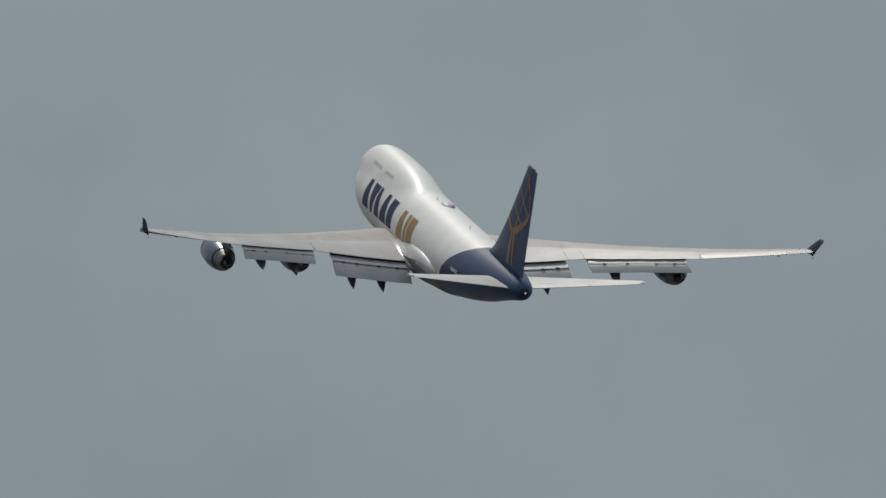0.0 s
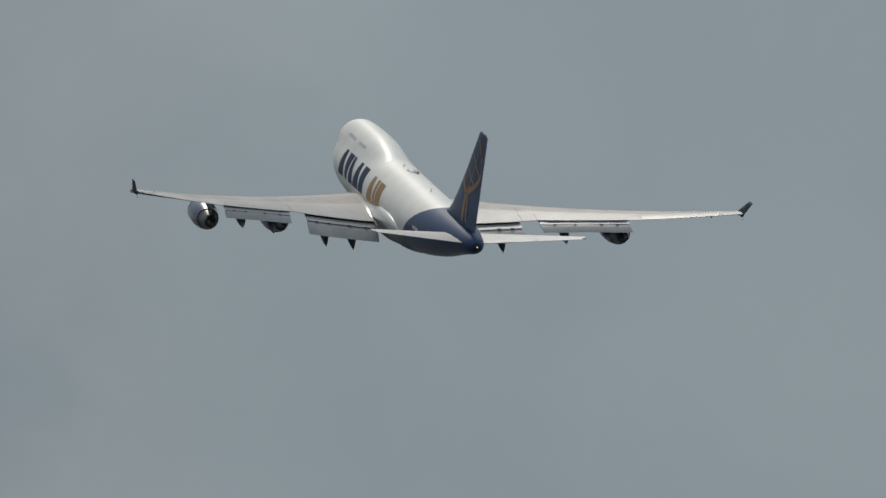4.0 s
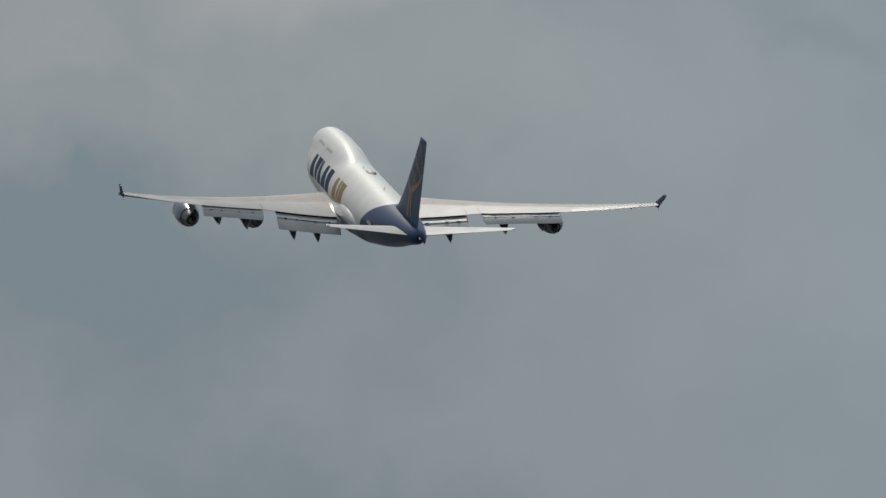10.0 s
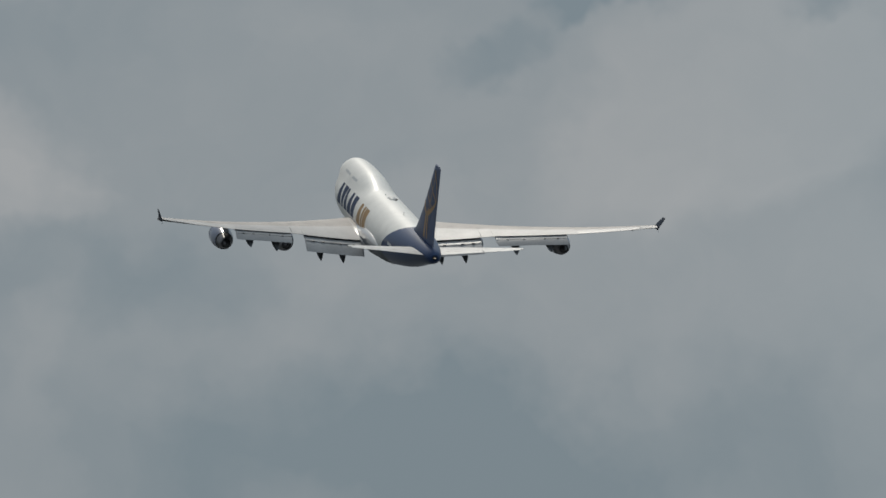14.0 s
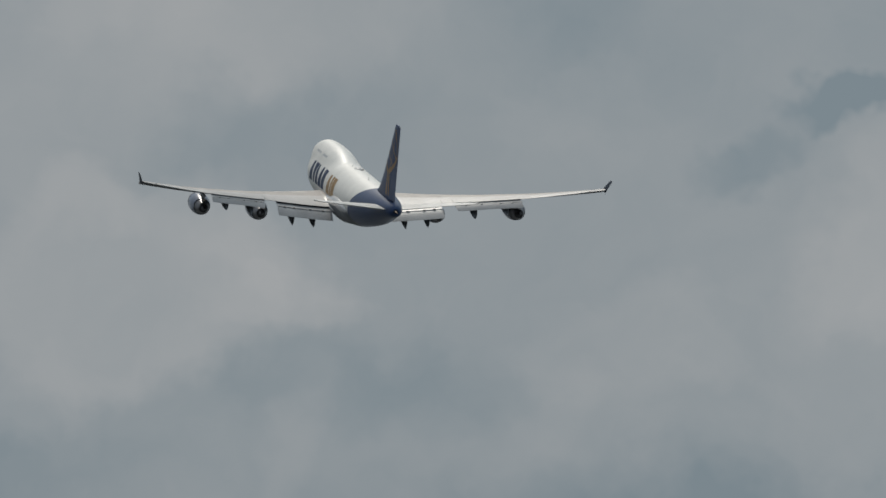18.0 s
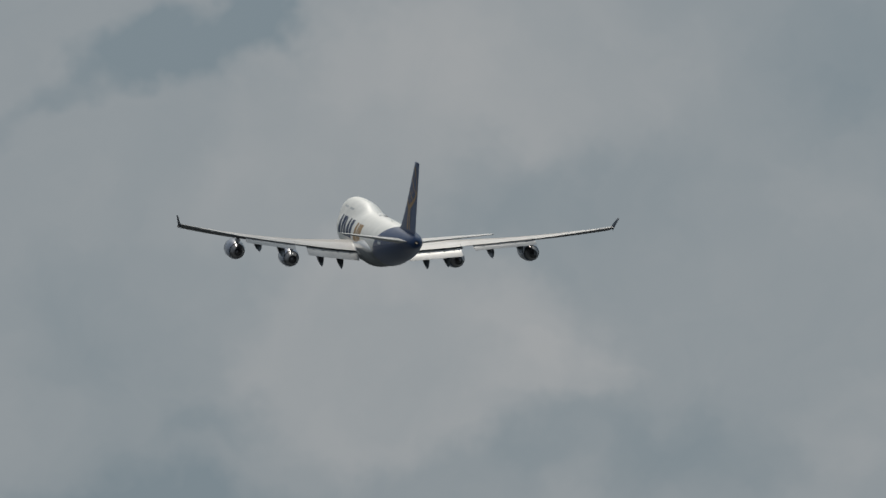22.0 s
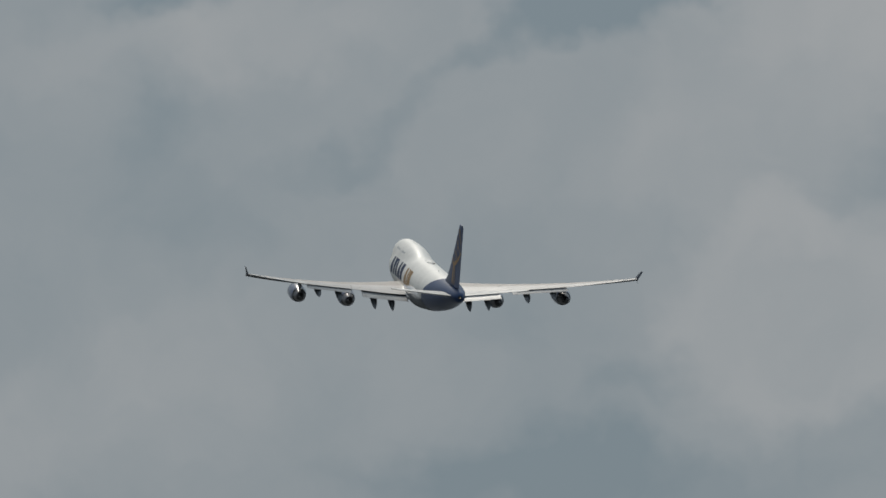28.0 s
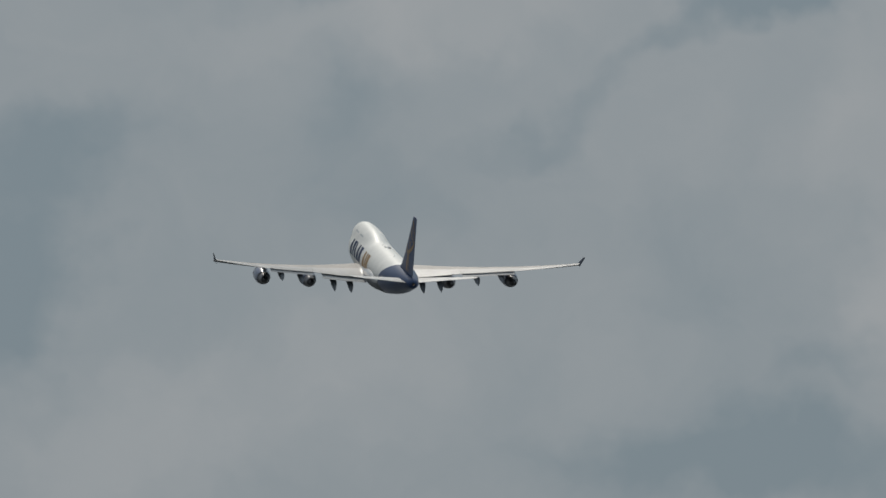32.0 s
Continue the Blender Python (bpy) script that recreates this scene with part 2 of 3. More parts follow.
def shade_grey_below(m, height):
    """Dark grey below a height: the underside's shade, put into the colour."""
    nt = m.node_tree
    link = nt.links.new
    b = nt.nodes["Principled BSDF"]
    coord = next(n for n in nt.nodes if n.bl_idname == "ShaderNodeTexCoord")
    sep = nt.nodes.new("ShaderNodeSeparateXYZ")
    link(coord.outputs["Object"], sep.inputs[0])
    low = nt.nodes.new("ShaderNodeMapRange")
    low.inputs["From Min"].default_value, low.inputs["From Max"].default_value = height + 0.03, height - 0.03
    link(sep.outputs[2], low.inputs["Value"])
    mix = nt.nodes.new("ShaderNodeMix")
    mix.data_type = "RGBA"
    link(low.outputs["Result"], mix.inputs["Factor"])
    link(b.inputs["Base Color"].links[0].from_socket, mix.inputs["A"])
    mix.inputs["B"].default_value = (0.14, 0.145, 0.155, 1)
    link(mix.outputs["Result"], b.inputs["Base Color"])
    return m


def fuselage_paint():
    """White paint with a navy tail: the border leans aft towards the crown. Skin lap joints every few metres."""
    m = material("fuselage_paint", (0.785, 0.755, 0.70), 0.50, 0.0, 0.05, 1.0, 0.15, sheen=0.24)
    # belly shade painted in ahead of the navy tail
    shade_grey_below(m, -1.75)
    nt = m.node_tree
    link = nt.links.new
    b = nt.nodes["Principled BSDF"]
    white = b.inputs["Base Color"].links[0].from_socket
    coord = next(n for n in nt.nodes if n.bl_idname == "ShaderNodeTexCoord")
    sep = nt.nodes.new("ShaderNodeSeparateXYZ")
    link(coord.outputs["Object"], sep.inputs[0])

    def mth(op, a, b_, c=None, clamp=False):
        n = nt.nodes.new("ShaderNodeMath")
        n.operation, n.use_clamp = op, clamp
        for i, v in enumerate((a, b_, c)):
            if v is None:
                continue
            if isinstance(v, (int, float)):
                n.inputs[i].default_value = v
            else:
                link(v, n.inputs[i])
        return n.outputs[0]

    z = sep.outputs[2]
    station = mth("SUBTRACT", 34.0, sep.outputs[1])
    border = mth("MULTIPLY_ADD", mth("MULTIPLY_ADD", z, 0.17, 1.1), z, 47.5)
    border = mth("MULTIPLY_ADD", mth("MINIMUM", mth("ADD", z, 0.3), 0.0), 1.3, border)
    mask = mth("MULTIPLY", mth("SUBTRACT", station, border), 30.0, clamp=True)
    # lap joints: thin darker rings
    ring = mth("FRACT", mth("DIVIDE", station, 5.08), None)
    joint = mth("LESS_THAN", mth("ABSOLUTE", mth("SUBTRACT", ring, 0.5), None), 0.006)
    soil = mth("MULTIPLY_ADD", joint, -0.16, 1.0)
    scale = nt.nodes.new("ShaderNodeVectorMath")
    scale.operation = "SCALE"
    link(white, scale.inputs[0])
    link(soil, scale.inputs["Scale"])
    mix = nt.nodes.new("ShaderNodeMix")
    mix.data_type = "RGBA"
    link(mask, mix.inputs["Factor"])
    link(scale.outputs[0], mix.inputs["A"])
    mix.inputs["B"].default_value = (*NAVY, 1)
    link(mix.outputs["Result"], b.inputs["Base Color"])
    link(mth("MULTIPLY_ADD", mask, -0.09, 0.17), b.inputs["Specular IOR Level"])
    link(mth("MULTIPLY_ADD", mask, 0.22, 0.065), b.inputs["Coat Weight"])
    link(mth("MULTIPLY_ADD", mask, -0.14, 0.24), b.inputs["Coat Roughness"])
    return m


M_FUSELAGE = fuselage_paint()
M_WHITE = material("white_paint", (0.55, 0.535, 0.515), 0.5, 0, 0.08, 1, 0.0, gloss=0.2)
M_NAVY = material("navy_paint", NAVY, 0.38, 0, 0.14, 1, 0.0, gloss=0.12)
M_WINGLET = material("dark_winglet_paint", (0.018, 0.027, 0.045), 0.45, 0, 0.14, 1, 0.0, gloss=0.12)
M_COWL = material("glossy_navy_cowl_paint", NAVY, 0.34, 0, 0.14, 1, 0.7, gloss=0.3, sheen=0.16)
M_GOLD = material("gold_paint", (0.34, 0.205, 0.085), 0.45, 0, 0.1, 2, gloss=0.15)
M_TITLE_NAVY = material("navy_lettering_paint", (0.022, 0.036, 0.085), 0.45, 0, 0.1, 2, gloss=0.1)
M_TITLE_GREY = material("grey_lettering_paint", (0.52, 0.52, 0.51), 0.5, 0, 0.1, 2)
M_WING = material("wing_grey_paint", (0.412, 0.370, 0.337), 0.55, 0, 0.14, 0.8, 0.0, gloss=0.14)
M_SPOILER = material("spoiler_light_grey_paint", (0.465, 0.44, 0.418), 0.5, 0, 0.08, 0.8, 0.0, gloss=0.15)
M_FLAP = material("flap_grey_paint", (0.285, 0.285, 0.288), 0.42, 0.0, 0.12, 1.0, 0.0, gloss=0.2)
M_AFT = material("trailing_edge_pale", (0.475, 0.452, 0.43), 0.5, 0, 0.1, 0.8, 0.0, gloss=0.16)
# shade under wings and ailerons as colour; also on the roller housings
M_UNDER = material("underside_shade_and_housing_grey", (0.100, 0.103, 0.111), 0.5, 0, 0.14, 0.8, 0.0, gloss=0.2)
M_AILERON = material("aileron_pale_paint", (0.50, 0.475, 0.45), 0.45, 0, 0.08, 0.8, 0.0, gloss=0.2)
# near-black for recesses and gaps, their shade put into the colour
M_DARK = material("dark_cavity_shade", (0.03, 0.03, 0.033), 0.8)
M_SEAL = material("black_rubber_seal", (0.02, 0.02, 0.02), 0.7)
M_FAIRING = material("fairing_grey_paint", (0.13, 0.135, 0.145), 0.5, 0, 0.12, 1.5, gloss=0.3)
M_METAL = material("bare_bright_metal", (0.33, 0.325, 0.32), 0.42, 1.0, 0.2, 3.0)
M_HOT = material("heat_stained_metal", (0.06, 0.058, 0.06), 0.5, 0.4, 0.2, 3.0)
# the low part of the root fairing carries the same painted shade
M_BELLY = shade_grey_below(material("root_fairing_paint", (0.50, 0.485, 0.455), 0.40, 0, 0.1, 1, 0.4, sheen=0.18), -1.75)
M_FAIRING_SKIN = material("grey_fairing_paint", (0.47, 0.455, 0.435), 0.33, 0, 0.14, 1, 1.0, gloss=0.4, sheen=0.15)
# darker copy of the fairing skin: underside shade as colour
M_FAIRING_DARK = material("fairing_underside_shade", (0.25, 0.255, 0.262), 0.7, 0, 0.2, 1, 0.0, gloss=0.03)
M_PLUG = material("polished_exhaust_metal", (0.075, 0.073, 0.075), 0.45, 0.4, 0.12, 3.0)
M_CORE = material("heat_tinted_core_metal", (0.175, 0.170, 0.175), 0.36, 0.55, 0.2, 3.0)
M_TAIL_LAMP = material("amber_lamp_glass", (1.0, 0.82, 0.62), 0.3, emit=1.0)
M_TIP_LAMP = material("clear_lamp_glass", (0.9, 0.9, 0.88), 0.1)


def grass():
    m = material("grassland", (0.076, 0.083, 0.084), 0.95, 0, 0.3, 0.02)
    return m


# ---------------------------------------------------------------- tools
def part(name, bm, mat, parent, label=""):
    me = bpy.data.meshes.new(name)
    bmesh.ops.recalc_face_normals(bm, faces=bm.faces)
    bm.to_mesh(me)
    bm.free()
    for p in me.polygons:
        p.use_smooth = True
    me.materials.append(mat)
    ob = new(name, me)
    if parent is not None:
        ob.parent = parent
    if label:
        tagged(ob, label)
    return ob


def sharp(ob, degrees=35):
    ob.data.set_sharp_from_angle(angle=radians(degrees))
    return ob


def paint_shade_below(ob, mat, tilt=-0.25):
    """A darker skin on the faces that look down: their shade, put into the colour."""
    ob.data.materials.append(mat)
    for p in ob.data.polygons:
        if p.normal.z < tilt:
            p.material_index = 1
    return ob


def loft(rings, closed_ends=True, bm=None):
    """Skin over rings with equal numbers of points; each ring is closed."""
    bm = bm or bmesh.new()
    rows = [[bm.verts.new(p) for p in ring] for ring in rings]
    n = len(rows[0])
    for r0, r1 in zip(rows, rows[1:]):
        for i in range(n):
            j = (i + 1) % n
            bm.faces.new((r0[i], r0[j], r1[j], r1[i]))
    if closed_ends:
        for row in (rows[0], rows[-1]):
            bm.faces.new(row)
    return bm


def spline(x, xs, ys):
    """Smooth curve through knots, with no overshoot."""
    if x <= xs[0]:
        return ys[0]
    if x >= xs[-1]:
        return ys[-1]
    k = next(i for i in range(len(xs) - 1) if xs[i + 1] >= x)

    def slope(i):
        if i == 0 or i == len(xs) - 1:
            i0, i1 = max(i - 1, 0), min(i + 1, len(xs) - 1)
            return (ys[i1] - ys[i0]) / (xs[i1] - xs[i0])
        p = (ys[i] - ys[i - 1]) / (xs[i] - xs[i - 1])
        q = (ys[i + 1] - ys[i]) / (xs[i + 1] - xs[i])
        return 0.0 if p * q <= 0 else 2 * p * q / (p + q)
    h = xs[k + 1] - xs[k]
    t = (x - xs[k]) / h
    m0, m1 = slope(k) * h, slope(k + 1) * h
    return ((2 * t - 3) * t * t + 1) * ys[k] + (t ** 3 - 2 * t * t + t) * m0 + (3 - 2 * t) * t * t * ys[k + 1] + (t ** 3 - t * t) * m1


def foil(t, x):
    """Half thickness of an aerofoil at a share x of its chord."""
    return 5 * t * (0.2969 * math.sqrt(max(x, 0)) - 0.126 * x - 0.3516 * x * x + 0.2843 * x ** 3 - 0.1036 * x ** 4)


STEPS = [0.5 - 0.5 * math.cos(math.pi * i / 14) for i in range(15)]


# ---------------------------------------------------------------- ground
def make_ground():
    bm = bmesh.new()
    n, half = 24, 30000.0
    vs = [[bm.verts.new(((i / n * 2 - 1) * half, (j / n * 2 - 1) * half, 0)) for i in range(n + 1)] for j in range(n + 1)]
    for j in range(n):
        for i in range(n):
            bm.faces.new((vs[j][i], vs[j][i + 1], vs[j + 1][i + 1], vs[j + 1][i]))
    tagged(part("ground", bm, grass(), None), "flat dull grey-green grassland reaching the horizon", "ground", kind="structure")


make_ground()

# ---------------------------------------------------------------- the airplane
# x to the right wing, y to the nose, z up; stations s run aft from the nose, y = 34 - s
airplane = new("airplane")
airplane.empty_display_size = 3
tagged(airplane, "white four-engined cargo jet with navy tail, climbing with flaps out", "airplane")

S_BODY = (2.2, 2.5, 3.3, 4.6, 6.2, 8.2, 10.4, 12.6, 16, 40, 44, 48, 52, 56, 60, 64, 67, 67.9, 68.35)
TOP = (-0.35, 0.4, 1.15, 1.85, 2.4, 2.9, 3.25, 3.47, 3.55, 3.55, 3.55, 3.55, 3.55, 3.55, 3.52, 3.42, 3.25, 3.05, 2.75)
BOTTOM = (-0.6, -1.15, -1.65, -2.15, -2.5, -2.8, -2.97, -3.05, -3.05, -3.05, -2.86, -2.38, -1.76, -1.02, -0.12, 0.75, 1.35, 1.6, 1.95)
HALF = (0.12, 0.7, 1.1, 1.55, 1.98, 2.4, 2.75, 3.02, 3.25, 3.25, 3.25, 3.18, 2.97, 2.62, 2.15, 1.58, 1.05, 0.75, 0.42)
S_HUMP = (3.2, 3.8, 4.8, 6, 7, 8, 9.5, 11, 15, 18, 20, 22, 24, 26, 27.5)
HUMP = (0.9, 1.7, 2.6, 3.35, 3.76, 4.08, 4.38, 4.54, 4.66, 4.66, 4.62, 4.5, 4.24, 3.84, 3.4)
HUMP_HALF = (0.6, 0.85, 1.15, 1.5, 1.7, 1.88, 2.08, 2.22, 2.36, 2.38, 2.36, 2.3, 2.15, 1.95, 1.8)


def body_point(s, angle):
    """The skin at a station; angle from the crown, clockwise seen from behind."""
    top, bottom, half = (spline(s, S_BODY, c) for c in (TOP, BOTTOM, HALF))
    mid = 0.5 * (top + bottom)
    sx, cz = math.sin(angle), math.cos(angle)
    h = top - mid if cz > 0 else mid - bottom
    r = 1 / math.sqrt((sx / half) ** 2 + (cz / h) ** 2)
    if 3.2 < s < 27.5:
        a, zc = spline(s, S_HUMP, HUMP_HALF), 1.9
        b = spline(s, S_HUMP, HUMP) - zc
        if b > 0.05:
            # ray from the middle of the main lobe to the upper lobe
            k = zc - mid
            qa = (sx / a) ** 2 + (cz / b) ** 2
            qb = -2 * cz * k / b ** 2
            qc = (k / b) ** 2 - 1
            disc = qb * qb - 4 * qa * qc
            if disc > 0:
                r2 = (-qb + math.sqrt(disc)) / (2 * qa)
                if r2 > 0:
                    r = (r ** 16 + r2 ** 16) ** (1 / 16)
    return Vector((r * sx, 34 - s, mid + r * cz))


def skin_at(s, z, side, proud=0.015):
    """The skin's point at a height, on one side, a little proud of it."""
    lo, hi = 0.02, math.pi - 0.02
    for _ in range(30):
        mid = 0.5 * (lo + hi)
        if body_point(s, mid).z > z:
            lo = mid
        else:
            hi = mid
    p, p0, p1 = (body_point(s, k) for k in (lo, lo - 0.01, lo + 0.01))
    n = Vector((-(p1.z - p0.z), 0, p1.x - p0.x)).normalized()
    p = p + n * proud if n.x > 0 else p - n * proud
    return Vector((p.x * side, p.y, p.z))


def make_fuselage():
    stations = [2.2, 2.25, 2.35, 2.5, 2.7] + [3.0 + 0.45 * i for i in range(60)] + [30 + i for i in range(12)] + [42 + 0.7 * i for i in range(37)] + [67.5, 67.7, 67.9, 68.1, 68.25, 68.35]
    n = 72
    body = part("fuselage", loft([[body_point(s, 2 * math.pi * i / n) for i in range(n)] for s in stations]), M_FUSELAGE, airplane, "white fuselage with humped upper deck and navy tail")
    sharp(body, 50)
    # exhaust of the tail unit
    bm = loft([[Vector((0.3 * math.sin(q), 34 - s, 2.35 + 0.27 * math.cos(q))) for q in [2 * math.pi * i / 20 for i in range(20)]] for s in (68.2, 68.5)])
    part("tail_exhaust", bm, M_DARK, body, "dark round exhaust outlet")
    return body


def decal(name, mat, parent, s0, s1, z0, z1, left_edge, right_edge, side=-1, label=""):
    """A painted plain shape that follows the skin; edges as shares of the width, from bottom to top."""
    bm = bmesh.new()
    nu, nv = 5, 7
    grid = []
    for j in range(nv + 1):
        v = j / nv
        a = left_edge[0] + (left_edge[1] - left_edge[0]) * v
        b = right_edge[0] + (right_edge[1] - right_edge[0]) * v
        grid.append([bm.verts.new(skin_at(s0 + (s1 - s0) * (a + (b - a) * i / nu) + 0.10 * v, z0 + (z1 - z0) * v, side)) for i in range(nu + 1)])
    for j in range(nv):
        for i in range(nu):
            bm.faces.new((grid[j][i], grid[j][i + 1], grid[j + 1][i + 1], grid[j + 1][i]))
    return part(name, bm, mat, parent, label)


def make_titles(body):
    z0, z1 = -0.25, 2.35
    s = 14.7
    for width, le, re in ((2.7, (0, 0.38), (1, 0.75)), (2.2, (0.3, 0), (0.68, 1)), (2.0, (0, 0), (1, 0.4)), (2.7, (0, 0.35), (1, 0.72)), (2.2, (0, 0.05), (0.95, 1))):
        decal("title_shape", M_TITLE_NAVY, body, s, s + width, z0, z1, le, re, label="navy painted plain shape")
        s += width + 0.18
    s = 29.2
    for width, le, re in ((2.7, (0, 0.32), (1, 0.72)), (0.95, (0, 0), (1, 1)), (2.3, (0, 0), (1, 0.95))):
        decal("title_shape", M_GOLD, body, s, s + width, z0 - 0.05, z1 - 0.1, le, re, label="gold painted plain shape")
        s += width + 0.25
    decal("text_bar", M_TITLE_GREY, body, 13.0, 16.6, 3.35, 3.62, (0, 0), (1, 1), label="faint grey bar of lettering")
    decal("text_bar", M_TITLE_GREY, body, 18.2, 21.2, 3.35, 3.62, (0, 0), (1, 1), label="faint grey bar of lettering")
    decal("text_bar", M_TITLE_GREY, body, 51.2, 53.2, 0.9, 1.25, (0, 0), (1, 1), label="small pale bar of lettering")


def make_belly_fairing():
    """A blister that wraps the lower body round the wing roots, with a rounded upper lip."""
    ss = (18.5, 21, 24, 28, 33, 37, 40.5, 43, 45.2, 46.8)
    lip = (-1.6, -1.3, -1.0, -0.6, -0.2, 0.32, 0.45, 0.28, -0.1, -0.5)
    stand = (0.02, 0.30, 0.50, 0.62, 0.68, 0.74, 0.72, 0.60, 0.36, 0.02)
    rings = []
    n = 44
    for i in range(60):
        s = 18.5 + 28.3 * i / 59
        edge, out = spline(s, ss, lip), spline(s, ss, stand)
        lo, hi = 0.02, math.pi - 0.02
        for _ in range(30):
            mid = 0.5 * (lo + hi)
            if body_point(s, mid).z > edge:
                lo = mid
            else:
                hi = mid
        centre = Vector((0, 34 - s, 0.5 * (spline(s, S_BODY, TOP) + spline(s, S_BODY, BOTTOM))))
        ring = []
        for k in range(n + 1):
            q = lo + (2 * math.pi - 2 * lo) * k / n
            u = min(q - lo, 2 * math.pi - lo - q) / (math.pi - lo)
            w = min(u / 0.22, 1.0)
            p = body_point(s, q)
            d = (p - centre).normalized()
            low = u * u * (3 - 2 * u) * min(max((s - 35.0) / 6.0, 0.0), 1.0)   # flat underneath towards the aft end
            ring.append(p + d * (out * (1 - 0.85 * low) * math.sqrt(1 - (1 - w) ** 2) - 0.02))
        ring += [centre + Vector((-1.5, 0, -0.3)), centre + Vector((1.5, 0, -0.3))]
        rings.append(ring)
    # the blister's shaded lower faces get the darker copy
    return paint_shade_below(sharp(part("belly_fairing", loft(rings), M_FAIRING_SKIN, airplane, "glossy pale belly fairing, its underside shade painted grey"), 60), M_FAIRING_DARK, -0.28)


# ---------------------------------------------------------------- wings
def wing_le(y):
    return 18.6 + 0.885 * y


def wing_te(y):
    return 36.3 + (y - 3.25) * 0.184 if y < 12.5 else 38.0 + 0.66 * (y - 12.5) + 0.45 * max(0.0, math.sin(math.pi * min(max((y - 17.0) / 14.3, 0.0), 1.0)))


def wing_z(y):
    k = max(y - 3.25, 0) / 28.05
    return -1.35 + max(y - 3.25, 0) * 0.077 + 2.19 * k * k


def wing_point(y, s, upper, side=1):
    """The wing's surface at a span and a station."""
    le, te = wing_le(y), wing_te(y)
    c = te - le
    x = (s - le) / c
    k = min(max((y - 3.25) / 28.05, 0), 1)
    t = 0.125 - 0.045 * k
    lean = math.tan(radians(-8.8 * k * k))
    t_low = t + 0.05 * k * k
    camber = 0.02 * 4 * x * (1 - x)
    sag = (0.024 - 0.016 * k) * (1 - x)
    z = wing_z(y) - (x - 0.3) * c * lean + c * (camber - sag + (0.92 * foil(t, x) if upper else -foil(t_low, x)))
    return Vector((side * y, 34 - s, z))


INNER_FLAP, OUTER_FLAP = (3.5, 11.2), (12.9, 21.0)
INNER_AILERON, OUTER_AILERON = (11.3, 12.8), (22.2, 29.3)


def flap_cut(y):
    """The station where the fixed wing ends in front of a flap."""
    return wing_te(y) - (0.05 if y < 12 else 0.15)


def make_wing(side):
    # spans of the wing and how far its fixed part ends ahead of the trailing edge
    cuts = [(2.0, 3.5, 0.0), (3.5, 11.2, 0.05), (11.2, 11.3, 0.0), (11.3, 12.8, 2.28), (12.8, 12.9, 0.0),
            (12.9, 21.0, 0.15), (21.0, 22.2, 0.0), (22.2, 29.3, 1.23), (29.3, 31.3, 0.0)]
    rings = []
    for y0, y1, cut in cuts:
        n = max(2, int((y1 - y0) / 1.1))
        for i in range(n + 1):
            y = y0 + (y1 - y0) * i / n + (0.01 if i == 0 else 0)
            end = wing_te(y) - cut
            le = wing_le(y)
            stations = [le + (end - le) * k for k in STEPS]
            ring = [wing_point(y, s, True, side) for s in stations] + [wing_point(y, s, False, side) for s in reversed(stations[1:-1])]
            last = wing_point(y, end, False, side)
            last.z -= 0.04
            ring.insert(len(stations), last)
            rings.append(ring)
    wing = part("wing", loft(rings), M_WING, airplane, "long swept grey wing with upturned navy tip")
    sharp(wing, 30)
    # shade of the lower skin, painted in
    paint_shade_below(wing, M_UNDER)
    # the upper faces along the trailing edge are paler than the main skin
    wing.data.materials.append(M_AFT)
    for p in wing.data.polygons:
        span, station = abs(p.center.x), 34 - p.center.y
        if p.material_index == 0 and station - wing_le(span) > (0.62 if span > 4 else 0.75) * (wing_te(span) - wing_le(span)):
            p.material_index = 2

    # spoilers lie on the upper skin in front of the flaps
    for y0, y1, c in ((4.3, 6.5, 1.45), (6.6, 8.8, 1.45), (8.9, 11.0, 1.45), (13.6, 15.4, 1.15), (15.5, 17.3, 1.15), (17.4, 19.1, 1.1), (19.2, 20.8, 1.05)):
        bm = bmesh.new()
        grid = []
        for i in range(3):
            y = y0 + (y1 - y0) * i / 2
            e1 = flap_cut(y) + 0.10
            col = []
            for k in range(4):
                p = wing_point(y, e1 - c * (1 - k / 3), True, side)
                col.append((p + Vector((0, 0, 0.018)), p - Vector((0, 0, 0.035))))
            grid.append([bm.verts.new(q[0]) for q in col] + [bm.verts.new(q[1]) for q in reversed(col)])
        for r0, r1 in zip(grid, grid[1:]):
            for i in range(8):
                j = (i + 1) % 8
                bm.faces.new((r0[i], r0[j], r1[j], r1[i]))
        bm.faces.new(grid[0])
        bm.faces.new(grid[-1])
        sharp(part("spoiler", bm, M_SPOILER, wing, "light grey hinged panel"), 30)
    # ailerons close the trailing edge behind the fixed wing
    for y0, y1, c in ((*INNER_AILERON, 2.3), (*OUTER_AILERON, 1.25)):
        rings = []
        for i in range(5):
            y = y0 + 0.03 + (y1 - y0 - 0.06) * i / 4
            st = [wing_te(y) - (c - 0.06) * (1 - k / 4) for k in range(5)]
            up = [wing_point(y, s, True, side) + Vector((0, 0, 0.012)) for s in st]
            dn = [wing_point(y, s, False, side) - Vector((0, 0, 0.035)) for s in reversed(st)]
            rings.append(up + dn)
        # the aileron's downward faces also carry painted shade
        paint_shade_below(sharp(part("aileron", loft(rings), M_AILERON if y0 > 20 else M_SPOILER, wing, "pale control surface"), 30), M_UNDER)
    # winglet
    rings = []
    for k in range(7):
        v = k / 6
        y = 31.30 + 0.66 * v ** 1.15
        z = wing_z(31.3) + 0.02 + 1.68 * v
        le, te = 47.45 + 2.7 * v, 50.30 + 1.25 * v
        c = te - le
        st = [le + c * x for x in STEPS]
